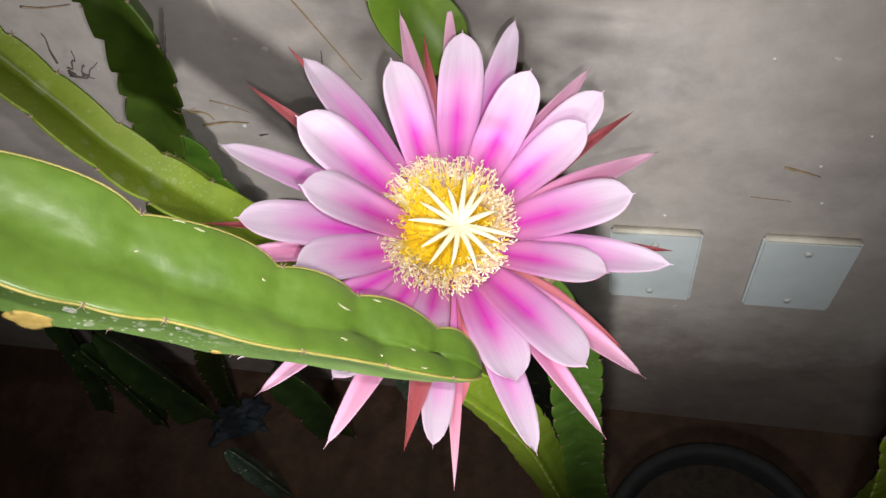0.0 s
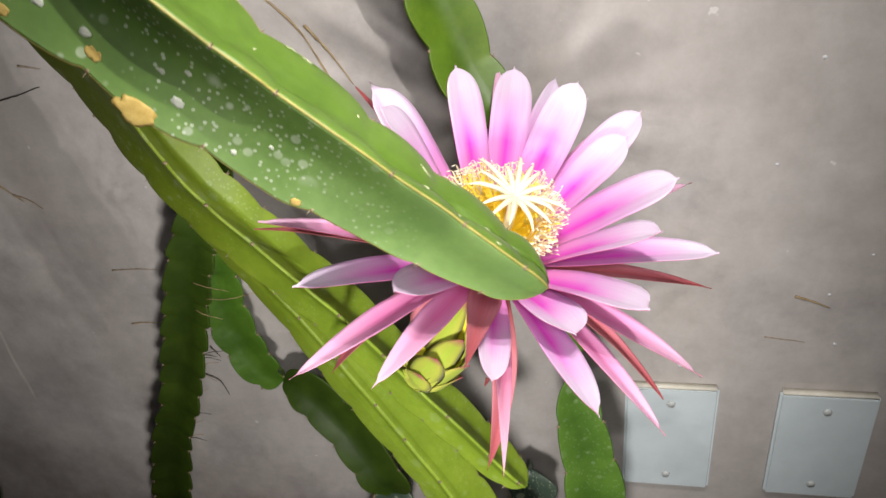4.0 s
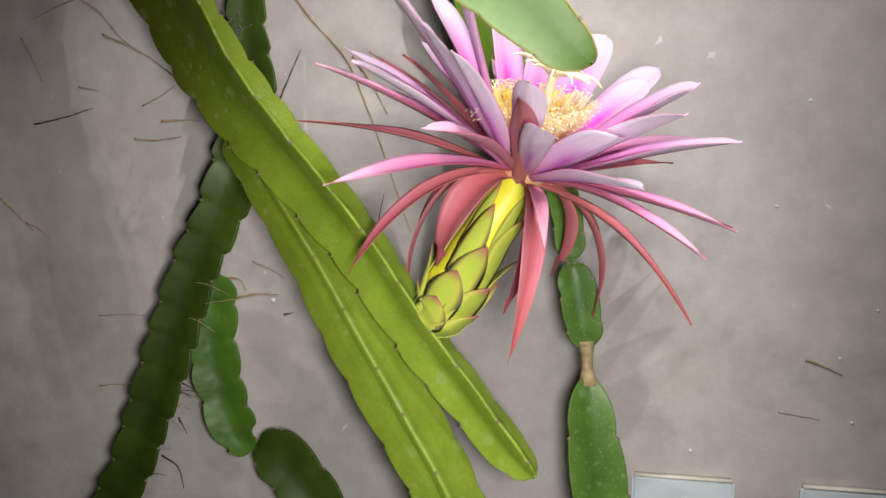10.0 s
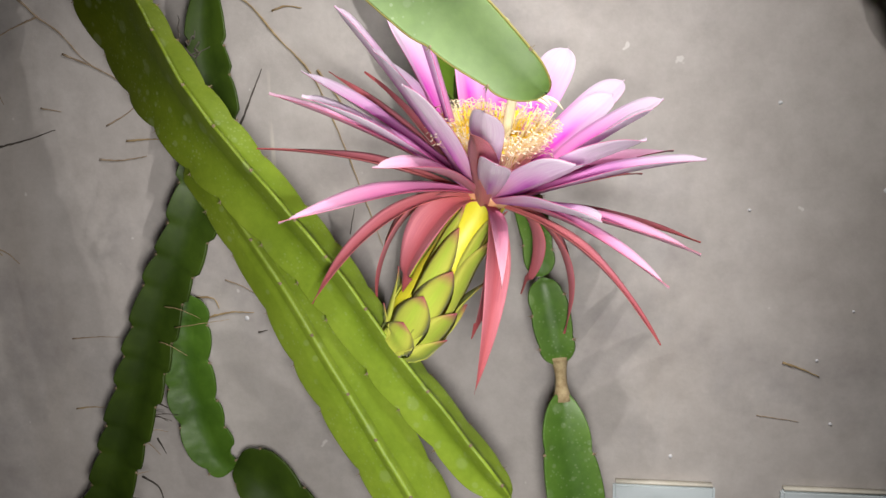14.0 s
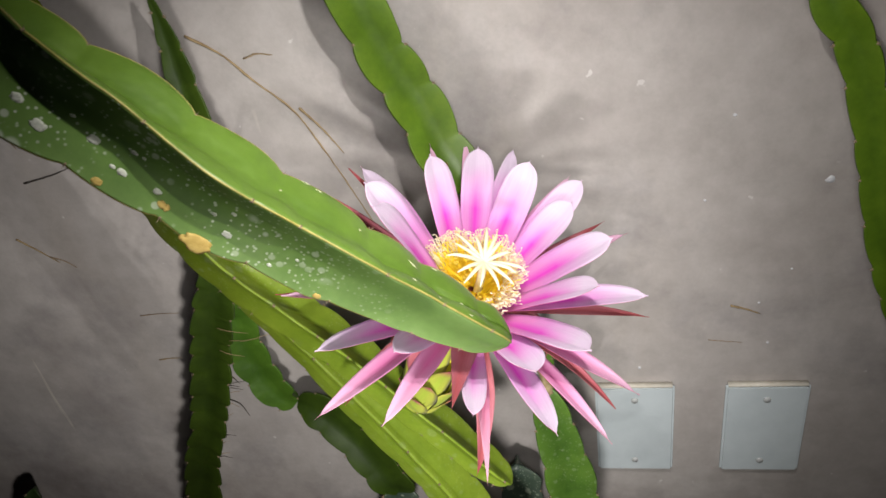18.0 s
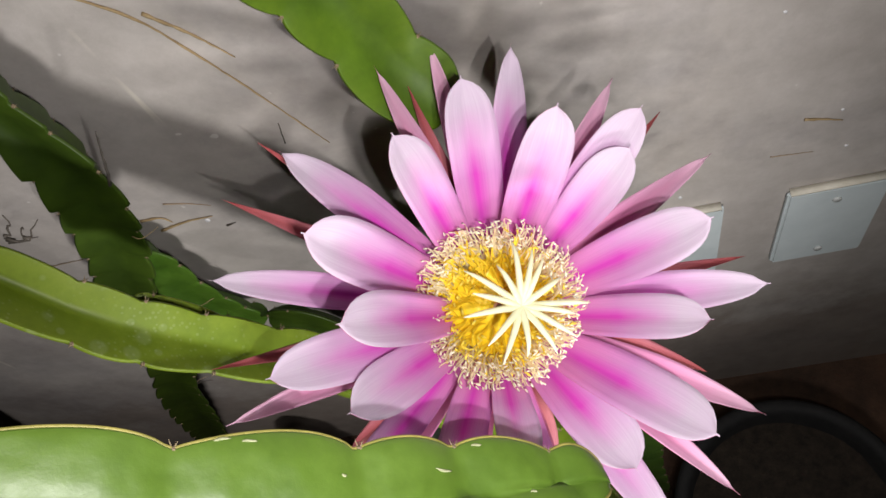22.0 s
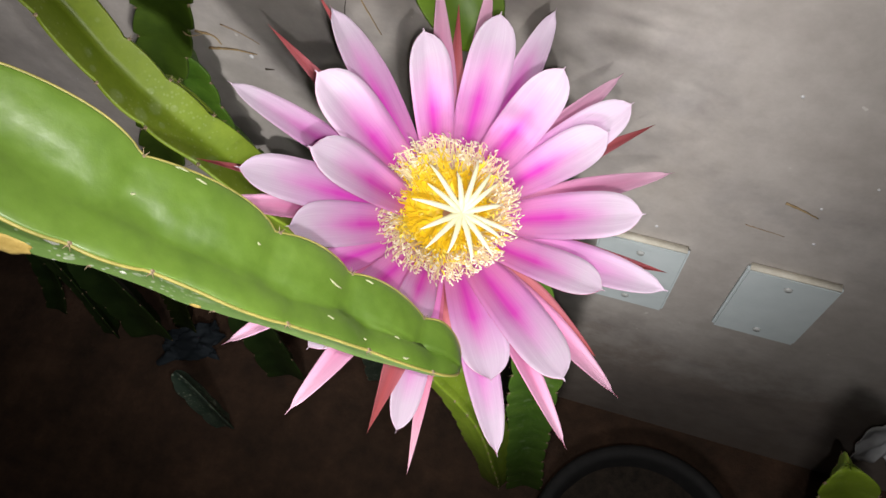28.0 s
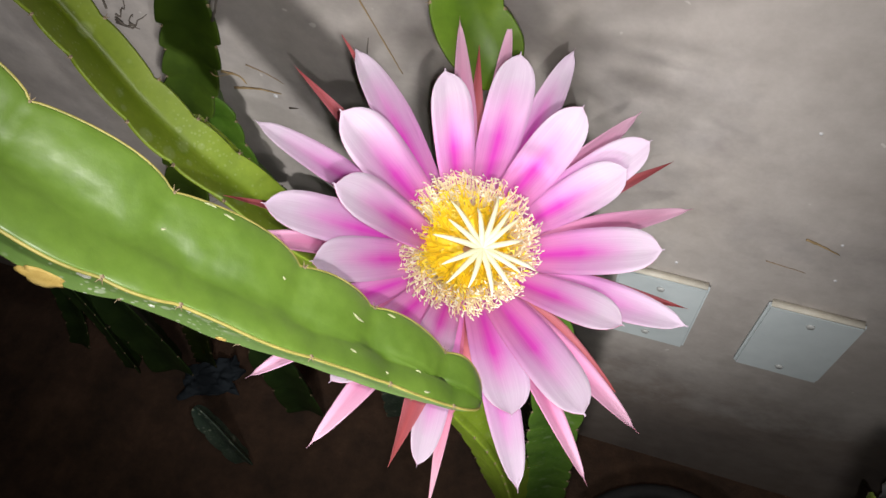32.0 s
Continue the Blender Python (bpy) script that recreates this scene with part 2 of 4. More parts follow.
WALL, FLOOR = make_wall(), make_floor()
ARM = make_stem("arm_skin", (0.064, 0.122, 0.013), (0.094, 0.168, 0.018), (0.126, 0.212, 0.030), 0.0, lumps=0.7)
UNDER = make_stem("speckled_arm_underside", (0.076, 0.156, 0.022), (0.118, 0.222, 0.036), (0.168, 0.282, 0.064), 0.9, (0.03, -0.06), gloss=0.95)
# Upper end dimmed to olive in the colour, in place of lamp falloff.
LIME = make_stem("lime_stem_skin", (0.145, 0.222, 0.017), (0.205, 0.300, 0.026), (0.262, 0.358, 0.040), 0.08, gloss=0.2, dimmed=(-0.21, -0.04))
# Olive-brown tint of a stem's back face, with its shade put into the colour.
OLIVE = make_stem("olive_brown_shaded_skin", (0.050, 0.055, 0.014), (0.085, 0.085, 0.022), (0.125, 0.115, 0.038), 0.2)
DEEP = make_stem("deep_green_stem_skin", (0.019, 0.037, 0.004), (0.034, 0.064, 0.006), (0.062, 0.108, 0.010), 0.0, dimmed=(-0.34, -0.19))
LEAF = make_stem("leaf_green_stem_skin", (0.040, 0.095, 0.012), (0.072, 0.155, 0.020), (0.115, 0.215, 0.030), 0.1)
YOUNG = make_stem("fresh_green_stem_skin", (0.045, 0.094, 0.005), (0.080, 0.150, 0.008), (0.125, 0.210, 0.013), 0.0)
# Darker copy of the stem green: the corner's shade is put into the colour.
SHADE = make_stem("shaded_stem_skin", (0.010, 0.022, 0.006), (0.020, 0.042, 0.010), (0.035, 0.065, 0.014), 0.0)
MOSS = make_stem("moss_green_stem_skin", (0.035, 0.085, 0.008), (0.06, 0.135, 0.012), (0.09, 0.18, 0.02), 0.0, lumps=0.6)
OLD = make_stem("old_grey_stem_skin", (0.03, 0.055, 0.04), (0.06, 0.09, 0.065), (0.10, 0.13, 0.10), 0.4)
MARGIN = make_plain("horny_rib_margin", (0.20, 0.19, 0.04), (0.40, 0.34, 0.09), 90, 0.55)
SPINE = make_plain("areole_wool_and_spines", (0.10, 0.06, 0.03), (0.40, 0.32, 0.2), 400, 0.8)
CORK = make_plain("corky_neck", (0.22, 0.15, 0.07), (0.45, 0.36, 0.2), 220, 0.85, 0.6)
CORK_PALE = make_plain("pale_cork", (0.26, 0.29, 0.14), (0.46, 0.46, 0.30), 300, 0.8)
FLAKE = make_plain("white_flaking_scar", (0.44, 0.47, 0.38), (0.66, 0.67, 0.58), 300, 0.8, 0.4)
BLOTCH = make_plain("dry_yellow_scar", (0.36, 0.24, 0.05), (0.55, 0.40, 0.12), 120, 0.7, 0.4)
PETAL = make_petal("inner_petal", (0.88, 0.26, 0.64), (0.80, 0.085, 0.62), (0.76, 0.65, 0.775), (0.76, 0.34, 0.69), 0.52, (0.30, 0.54, 0.88))
PETAL_BACK = make_petal("petal_underside", (0.80, 0.20, 0.40), (0.60, 0.13, 0.60), (0.92, 0.89, 0.94), (0.86, 0.66, 0.86), 0.52, (0.10, 0.42, 0.74), veined=0.7)
TEPAL = make_petal("outer_tepal", (0.76, 0.20, 0.42), (0.74, 0.20, 0.44), (0.80, 0.52, 0.66), (0.78, 0.35, 0.58), 0.8, (0.2, 0.55, 0.95))
TEPAL_BACK = make_petal("outer_tepal_underside", (0.70, 0.12, 0.20), (0.62, 0.14, 0.26), (0.78, 0.50, 0.58), (0.72, 0.26, 0.40), 0.7, (0.2, 0.55, 0.95), gloss=0.35, veined=1.0)
SEPAL = make_petal("red_sepal", (0.72, 0.20, 0.17), (0.64, 0.15, 0.17), (0.44, 0.085, 0.085), (0.70, 0.25, 0.29), 0.8, (0.2, 0.55, 0.97), gloss=0.4, veined=1.0)
BRACT = make_petal("green_bract_with_red_tip", (0.60, 0.67, 0.09), (0.48, 0.62, 0.07), (0.50, 0.12, 0.15), (0.58, 0.57, 0.10), 0.9, (0.3, 0.76, 0.98))
TUBE = make_plain("flower_tube_skin", (0.66, 0.64, 0.03), (0.80, 0.70, 0.05), 60, 0.45)
THROAT = make_plain("yellow_flower_throat", (0.97, 0.66, 0.01), (0.98, 0.74, 0.03), 60, 0.5, thin=0.05)
HEEL = make_plain("pale_orange_receptacle", (0.72, 0.30, 0.16), (0.80, 0.52, 0.26), 120, 0.5)
FILAMENT = make_plain("stamen_filament", (0.96, 0.85, 0.48), (0.97, 0.90, 0.62), 40, 0.5, thin=0.4)
BRUSH = make_plain("inner_stamen_filament", (0.98, 0.71, 0.02), (0.98, 0.80, 0.08), 40, 0.5, thin=0.35)
YOLK = make_plain("yellow_anther", (0.98, 0.74, 0.05), (0.98, 0.84, 0.18), 300, 0.7, thin=0.2)
ANTHER = make_plain("pollen_anther", (0.96, 0.88, 0.66), (0.97, 0.93, 0.80), 300, 0.7, thin=0.2)
STIGMA = make_plain("pale_stigma", (0.74, 0.71, 0.44), (0.80, 0.78, 0.55), 200, 0.6)
PLATE = make_plain("pale_blue_grey_plastic", (0.56, 0.63, 0.65), (0.64, 0.71, 0.73), 30, 0.62, 0.06)
DUST = make_plain("dust_on_plate_edge", (0.62, 0.58, 0.48), (0.74, 0.71, 0.62), 120, 0.8)
SCREW = make_plain("dull_screw", (0.50, 0.52, 0.51), (0.66, 0.68, 0.67), 200, 0.55, 0.2, 0.001, 0.15)
RUBBER = make_plain("black_plastic_rim", (0.010, 0.010, 0.011), (0.022, 0.021, 0.021), 60, 0.8)
SOIL = make_plain("potting_soil", (0.015, 0.011, 0.008), (0.05, 0.036, 0.025), 90, 0.95, 0.8, 0.004)
ROOT = make_plain("dry_aerial_root", (0.22, 0.16, 0.10), (0.40, 0.31, 0.22), 150, 0.8)
STRAW = make_plain("straw_aerial_root", (0.24, 0.165, 0.08), (0.42, 0.31, 0.16), 150, 0.7)
ROOT_DARK = make_plain("dark_aerial_root", (0.03, 0.025, 0.02), (0.09, 0.075, 0.06), 150, 0.8)
BAG = make_plain("white_plastic_film", (0.52, 0.53, 0.55), (0.74, 0.74, 0.76), 40, 0.4, 0.3)
BLUE = make_plain("blue_grey_plastic_film", (0.012, 0.018, 0.024), (0.03, 0.042, 0.055), 12, 0.85, 0.3)


# ---- mesh helpers ----
def mesh_of(name, bm, *mats):
    me = bpy.data.meshes.new(name)
    bm.normal_update()
    bm.to_mesh(me)
    bm.free()
    for m in mats:
        me.materials.append(m)
    for p in me.polygons:
        p.use_smooth = True
    return me


def part(name, bm, mat, parent, label=""):
    """Links a bmesh as one mesh object under a thing or a part."""
    ob = new(name, bm if isinstance(bm, bpy.types.Mesh) else mesh_of(name, bm, *(mat if isinstance(mat, tuple) else (mat,))))
    ob.parent = parent
    return tagged(ob, label) if label else ob


def spline(points, steps):
    """A smooth line through the points (Catmull-Rom), evenly stepped over each span."""
    p = [Vector(q) for q in points]
    p = [2 * p[0] - p[1], *p, 2 * p[-1] - p[-2]]
    out = []
    for i in range(1, len(p) - 2):
        for k in range(steps):
            t = k / steps
            out.append(0.5 * (2 * p[i] + (p[i + 1] - p[i - 1]) * t + (2 * p[i - 1] - 5 * p[i] + 4 * p[i + 1] - p[i + 2]) * t * t
                              + (3 * p[i] - p[i - 1] - 3 * p[i + 1] + p[i + 2]) * t ** 3))
    return out + [p[-2]]


def resampled(points, gap):
    line = spline(points, 24)
    out, carry = [line[0]], 0.0
    for a, b in zip(line, line[1:]):
        d, at = (b - a).length, gap - carry
        while at <= d:
            out.append(a.lerp(b, at / d))
            at += gap
        carry = d - (at - gap)
    return out if (out[-1] - line[-1]).length < gap * 0.3 else out + [line[-1]]


def skin(bm, rings, closed=True, uv=None):
    """Quads between rings of vertices of equal count."""
    layer = bm.loops.layers.uv.verify()
    made = [[bm.verts.new(v) for v in r] for r in rings]
    n = len(made[0])
    for j in range(len(made) - 1):
        for i in range(n if closed else n - 1):
            k = (i + 1) % n
            face = bm.faces.new((made[j][i], made[j][k], made[j + 1][k], made[j + 1][i]))
            if uv:
                for loop, (a, b) in zip(face.loops, ((i, j), (k, j), (k, j + 1), (i, j + 1))):
                    loop[layer].uv = uv(a, b)
    return made


def tube_mesh(bm, line, radius, sides=8, cap=True):
    """A round tube along a line; radius may be a function of 0..1."""
    n, rings, normal = len(line), [], None
    for j, p in enumerate(line):
        t = (line[min(j + 1, n - 1)] - line[max(j - 1, 0)]).normalized()
        normal = (t.orthogonal() if normal is None else normal - t * normal.dot(t)).normalized()
        side = t.cross(normal)
        r = radius(j / (n - 1)) if callable(radius) else radius
        rings.append([p + r * (math.cos(a) * normal + math.sin(a) * side) for a in (2 * math.pi * i / sides for i in range(sides))])
    made = skin(bm, rings)
    if cap:
        bm.faces.new(list(reversed(made[0])))
        bm.faces.new(made[-1])


def between(knots, t):
    """The value at t, eased from knot to knot."""
    if t <= knots[0][0]:
        return knots[0][1]
    for (a, u), (b, v) in zip(knots, knots[1:]):
        if t <= b:
            x = (t - a) / (b - a)
            return u + (v - u) * x * x * (3 - 2 * x)
    return knots[-1][1]


WING = (1.0, 0.985, 0.93, 0.8, 0.62, 0.44, 0.28)


def areole_mesh():
    """A tuft of wool with three short spines."""
    bm = bmesh.new()
    bmesh.ops.create_icosphere(bm, subdivisions=1, radius=0.0012)
    for d in (Vector((0.4, 0.2, 1)), Vector((-0.5, 0.1, 0.9)), Vector((0.1, -0.5, 0.8))):
        tube_mesh(bm, [Vector(), d * 0.0014, d * 0.0027], lambda t: 0.00028 * (1 - t) + 0.00005, 5, False)
    return mesh_of("areole", bm, SPINE)


AREOLE = areole_mesh()


def cactus_stem(points, wings, facing, mat, label, seed, sizes=(1.0, 1.0), lobe=0.034, depth=0.16, thick=0.30, ends=(0.25, 0.5), margin=None, under=None, areoles=True, saw=False, puff=0.0, dish=0.0, shape=None, notches=None, group="stems of the climbing cactus", name="climbing_cactus"):
    """A three-winged climbing stem: points of its core line; wings: the three wing lengths; facing: where the first wing
    points; sizes: the wings' size, evenly from start to end; shape: for each wing, (way along, degrees round, length); notches: for each wing, their ways along; lobe: the spacing of the notches; ends: how blunt the stem starts and stops, in wing lengths."""
    rng = random.Random(seed)
    line = resampled(points, 0.0024)
    n = len(line)
    phase = [rng.random() for _ in range(3)]
    wob = [rng.uniform(0, 6) for _ in range(3)]
    first, rings, marks, crest = Vector(facing), [], [], [[], [], []]
    run = [0.0]
    for a, b in zip(line, line[1:]):
        run.append(run[-1] + (b - a).length)
    total = run[-1]
    for j, p in enumerate(line):
        t = (line[min(j + 1, n - 1)] - line[max(j - 1, 0)]).normalized()
        u = (first - t * first.dot(t)).normalized()
        v = t.cross(u)
        s = run[j]
        blunt = 1.0
        for d, e in ((s, ends[0]), (total - s, ends[1])):
            reach = e * max(wings) * 2
            if reach > 0 and d < reach:
                blunt *= max(0.02, math.sqrt(max(0.0, 1 - (1 - d / reach) ** 2)))
        at = s / total * (len(sizes) - 1)
        i = min(int(at), len(sizes) - 2)
        taper = blunt
        blunt *= sizes[i] + (sizes[i + 1] - sizes[i]) * (at - i)
        ring = []
        for k in range(3):
            at = s / lobe + phase[k] + 0.10 * math.sin(2.3 * s / lobe + wob[k])
            if notches:
                i = sum(q <= s for q in notches[k])
                ends_of = [-0.05, *notches[k], total + 0.015]
                at = i + (s - ends_of[i]) / (ends_of[i + 1] - ends_of[i])
            f = at % 1.0
            bump = (math.sin(math.pi * f ** (1.3 if notches else 0.8)) ** 0.55) if not saw else (math.sin(0.5 * math.pi * f / 0.86) ** 0.7 if f < 0.86 else (1 - f) / 0.14)
            w = wings[k] * blunt * (1 - depth + depth * bump) * (1 + 0.05 * math.sin(s * 31 + wob[k]))
            ang = 2 * math.pi * k / 3
            if shape:
                ang = radians(between([(q, d) for q, d, _ in shape[k]], s))
                deep = depth * (1.0 if k == 0 or not notches else 0.5)
                w = between([(q, e) for q, _, e in shape[k]], s) * taper * (1 - deep + deep * bump) * (1 + deep * 0.45)
            if j and int(at) != marks_last[k]:
                marks.append((k, j, w))
            if j == 0:
                marks_last = [0, 0, 0] if k == 0 else marks_last
            marks_last[k] = int(at)
            out, side = math.cos(ang) * u + math.sin(ang) * v, -math.sin(ang) * u + math.cos(ang) * v
            bend = 0.05 * w * math.sin(s * 23 + wob[k] * 2)
            flat = thick * max(wings) * (0.35 + 0.65 * blunt)
            prof = [(d * w, flat * (1 - d) ** 0.85 * 0.62 + 0.0007 * blunt + 0.0001, puff * blunt * bump * (d * (1 - d)) ** 0.7, dish * taper * (d * (1 - d)) ** 0.7) for d in WING]
            ring += [p + out * d + side * (-h - (e if k == 1 else 0) + (g if k == 2 else 0) + bend * d / w) for d, h, e, g in reversed(prof)]
            ring += [p + out * d + side * (h + (e if k == 0 else 0) + bend * d / w) for d, h, e, g in prof]
            crest[k].append(p + out * (w + 0.0002) + side * bend)
        rings.append(ring)
    per = len(WING)

    def uv(i, j):
        q = i % (2 * per)
        return (run[j] * 8, WING[per - 1 - q] if q < per else WING[q - per])

    bm = bmesh.new()
    made = skin(bm, rings, True, uv)
    bm.faces.new(list(reversed(made[0])))
    bm.faces.new(made[-1])
    bm.faces.ensure_lookup_table()
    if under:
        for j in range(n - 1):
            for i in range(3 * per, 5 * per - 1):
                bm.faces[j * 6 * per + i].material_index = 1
    ob = tagged(new(name, mesh_of(name, bm, mat, under or mat)), label, "cactus", group)
    if margin:
        for k in range(3):
            bm = bmesh.new()
            tube_mesh(bm, crest[k], 0.00055, 6)
            part("rib_margin", bm, margin, ob, "thin yellow horny margin of the rib")
    if areoles:
        for k, j, w in marks:
            a = new("areole", AREOLE)
            a.parent = ob
            out = (crest[k][j] - line[j]).normalized()
            a.matrix_basis = Matrix.Translation(crest[k][j] - out * 0.0004) @ out.to_track_quat("Z", "Y").to_matrix().to_4x4()
    return ob


# ---- setting ----
WALL_Y = 0.483


def slab(name, lo, hi, mat, kind, label, category):
    bm = bmesh.new()
    bmesh.ops.create_cube(bm, size=1)
    for v in bm.verts:
        v.co = Vector([(a + b) / 2 + c * (b - a) for a, b, c in zip(lo, hi, v.co)])
    ob = new(name, mesh_of(name, bm, mat))
    for p in ob.data.polygons:
        p.use_smooth = False
    return tagged(ob, label, category, kind=kind)


slab("wall_back", (-1.8, WALL_Y, 0.0), (1.8, WALL_Y + 0.15, 2.4), WALL, "structure", "grey unpainted cement plaster wall, scratched and stained", "wall")
slab("floor", (-1.8, -1.6, -0.1), (1.8, WALL_Y + 0.15, 0.0), FLOOR, "structure", "dark reddish-brown earthen floor at the wall's foot", "floor")

# ---- cover plates ----
PLATES = "blank cover plates on the wall"


def cover_plate(x, z, w, h):
    bm = bmesh.new()
    bmesh.ops.create_cube(bm, size=1)
    for v in bm.verts:
        v.co = Vector((v.co.x * w, v.co.y * 0.007, v.co.z * h))
    bmesh.ops.bevel(bm, geom=[e for e in bm.edges], offset=0.0022, segments=3, affect="EDGES")
    ob = new("cover_plate", mesh_of("cover_plate", bm, PLATE))
    for p in ob.data.polygons:
        p.use_smooth = False
    ob.matrix_basis = pose(x, WALL_Y - 0.0035, z)
    tagged(ob, "blank pale blue-grey plastic cover plate with two screws", "cover plate", PLATES)
    for dz in (h * 0.36, -h * 0.36):
        bm = bmesh.new()
        bmesh.ops.create_cone(bm, cap_ends=True, segments=16, radius1=0.0037, radius2=0.0031, depth=0.0016)
        bmesh.ops.rotate(bm, verts=bm.verts, matrix=Matrix.Rotation(radians(90), 3, "X"))
        part("screw", bm, SCREW, ob, "small zinc screw head").matrix_basis = pose(0, -0.0040, dz)
    bm = bmesh.new()
    bmesh.ops.create_cube(bm, size=1)
    for v in bm.verts:
        v.co = Vector((v.co.x * (w - 0.004), v.co.y * 0.0064, v.co.z * 0.0016 + h / 2 + 0.0004))
    part("dust_ledge", bm, DUST, ob, "cream dust lying on the plate's top edge")
    return ob


cover_plate(0.149, 0.426, 0.074, 0.120)
cover_plate(0.269, 0.426, 0.074, 0.120)

# ---- stems ----
arm = cactus_stem([(-0.40, 0.47, 1.17), (-0.30, 0.32, 1.12), (-0.22, 0.24, 1.05), (-0.14, 0.224, 0.976), (-0.069, 0.226, 0.906), (-0.032, 0.226, 0.870),
             (0.003, 0.228, 0.836), (0.025, 0.233, 0.811), (0.052, 0.238, 0.785), (0.071, 0.243, 0.766)],
            (0.0235, 0.0225, 0.033), (0.075, 0.975, 0.19), ARM, "broad glossy green cactus arm with yellow rib edges and corky spots", 3,
            lobe=0.048, depth=0.20, puff=0.0048, dish=0.0032, margin=MARGIN, under=UNDER, ends=(0.2, 0.3),
            shape=(((0.0, 14, 0.0235), (0.44, 15, 0.0240), (0.50, 17, 0.0255), (0.56, 8, 0.0235), (0.62, 2, 0.0240), (0.67, 7, 0.0205), (0.71, 12, 0.0158), (0.732, 14, 0.0130)),
                   ((0.0, 105, 0.026), (0.44, 105, 0.0285), (0.50, 116, 0.0262), (0.56, 128, 0.0235), (0.62, 123, 0.0150), (0.67, 117, 0.0135), (0.71, 120, 0.0100), (0.732, 120, 0.0085)),
                   ((0.0, 225, 0.031), (0.44, 225, 0.0322), (0.50, 226, 0.0305), (0.56, 230, 0.0305), (0.62, 247, 0.0290), (0.67, 252, 0.0220), (0.71, 253, 0.0165), (0.732, 253, 0.0130))),
            notches=((0.07, 0.13, 0.19, 0.25, 0.31, 0.37, 0.43, 0.482, 0.535, 0.582, 0.634, 0.668, 0.705),
                     (0.05, 0.11, 0.17, 0.23, 0.29, 0.35, 0.41, 0.465, 0.52, 0.575, 0.598, 0.645, 0.680, 0.712),
                     (0.06, 0.12, 0.18, 0.24, 0.30, 0.36, 0.41, 0.455, 0.50, 0.545, 0.59, 0.635, 0.68, 0.71)))


def corky_mark(at, i, length):
    """A short pale cork line on the arm's upper face: how far along the arm, and where across."""
    verts = arm.data.vertices
    row = int(at * (len(verts) // 42 - 1))
    v, ahead = verts[row * 42 + i], verts[(row + 1) * 42 + i]
    bm = bmesh.new()
    bmesh.ops.create_icosphere(bm, subdivisions=2, radius=1.0)
    for q in bm.verts:
        k = 1 + 0.35 * noise.noise(q.co * 2.2 + v.co * 300)
        q.co = Vector((q.co.x * length * k, q.co.y * 0.0004 * k + 0.00025 * math.sin(q.co.x * 2 + i), q.co.z * 0.0004))
    ob = part("corky_mark", bm, CORK_PALE, arm, "pale corky mark on the arm")
    x = (ahead.co - v.co).normalized()
    z = (v.normal - x * v.normal.dot(x)).normalized()
    ob.matrix_basis = Matrix.Translation(v.co) @ Matrix((x, z.cross(x), z)).transposed().to_4x4()


for at, i, length in ((0.816, 8, 0.0024), (0.823, 9, 0.0020), (0.905, 11, 0.0032), (0.925, 9, 0.0018), (0.905, 16, 0.0014), (0.86, 11, 0.0008), (0.80, 12, 0.0008), (0.95, 15, 0.0012), (0.955, 18, 0.0016), (0.93, 17, 0.0008)):
    corky_mark(at, i, length)


def scar(at, i, size, mat=None, label="dry yellow scar on the arm's rib"):
    """A dry yellow or white blotch on the arm's lower face."""
    verts = arm.data.vertices
    row = int(at * (len(verts) // 42 - 1))
    v, ahead = verts[row * 42 + i], verts[(row + 1) * 42 + i]
    bm = bmesh.new()
    bmesh.ops.create_icosphere(bm, subdivisions=3, radius=1.0)
    for q in bm.verts:
        k = 1 + 0.45 * noise.noise(q.co * 1.9 + v.co * 90)
        q.co = Vector((q.co.x * size[0] * k, q.co.y * size[1] * k, q.co.z * size[2]))
    ob = part("dry_scar", bm, mat or BLOTCH, arm, label)
    x = (ahead.co - v.co).normalized()
    z = (v.normal - x * v.normal.dot(x)).normalized()
    ob.matrix_basis = Matrix.Translation(v.co) @ Matrix((x, z.cross(x), z)).transposed().to_4x4()


scar(0.777, 33, (0.0075, 0.0042, 0.0009))
scar(0.745, 31, (0.0026, 0.0018, 0.0006))
scar(0.86, 32, (0.0022, 0.0015, 0.0005))
scar(0.708, 32, (0.0024, 0.0018, 0.0005))
scar(0.748, 31, (0.0015, 0.0019, 0.0005))
for at, i, size in ((0.784, 28, 0.0014), (0.790, 30, 0.0023), (0.715, 30, 0.0023), (0.710, 30, 0.0014), (0.692, 29, 0.0027), (0.664, 30, 0.0034), (0.649, 29, 0.0028), (0.738, 30, 0.0020), (0.774, 29, 0.0012), (0.734, 27, 0.0012), (0.718, 28, 0.0018), (0.724, 28, 0.0011), (0.82, 31, 0.0013), (0.836, 29, 0.0010), (0.676, 28, 0.0013), (0.632, 30, 0.0030)):
    scar(at, i, (size, size * 0.72, 0.0004), FLAKE, "white flaking scar on the arm's lower face")
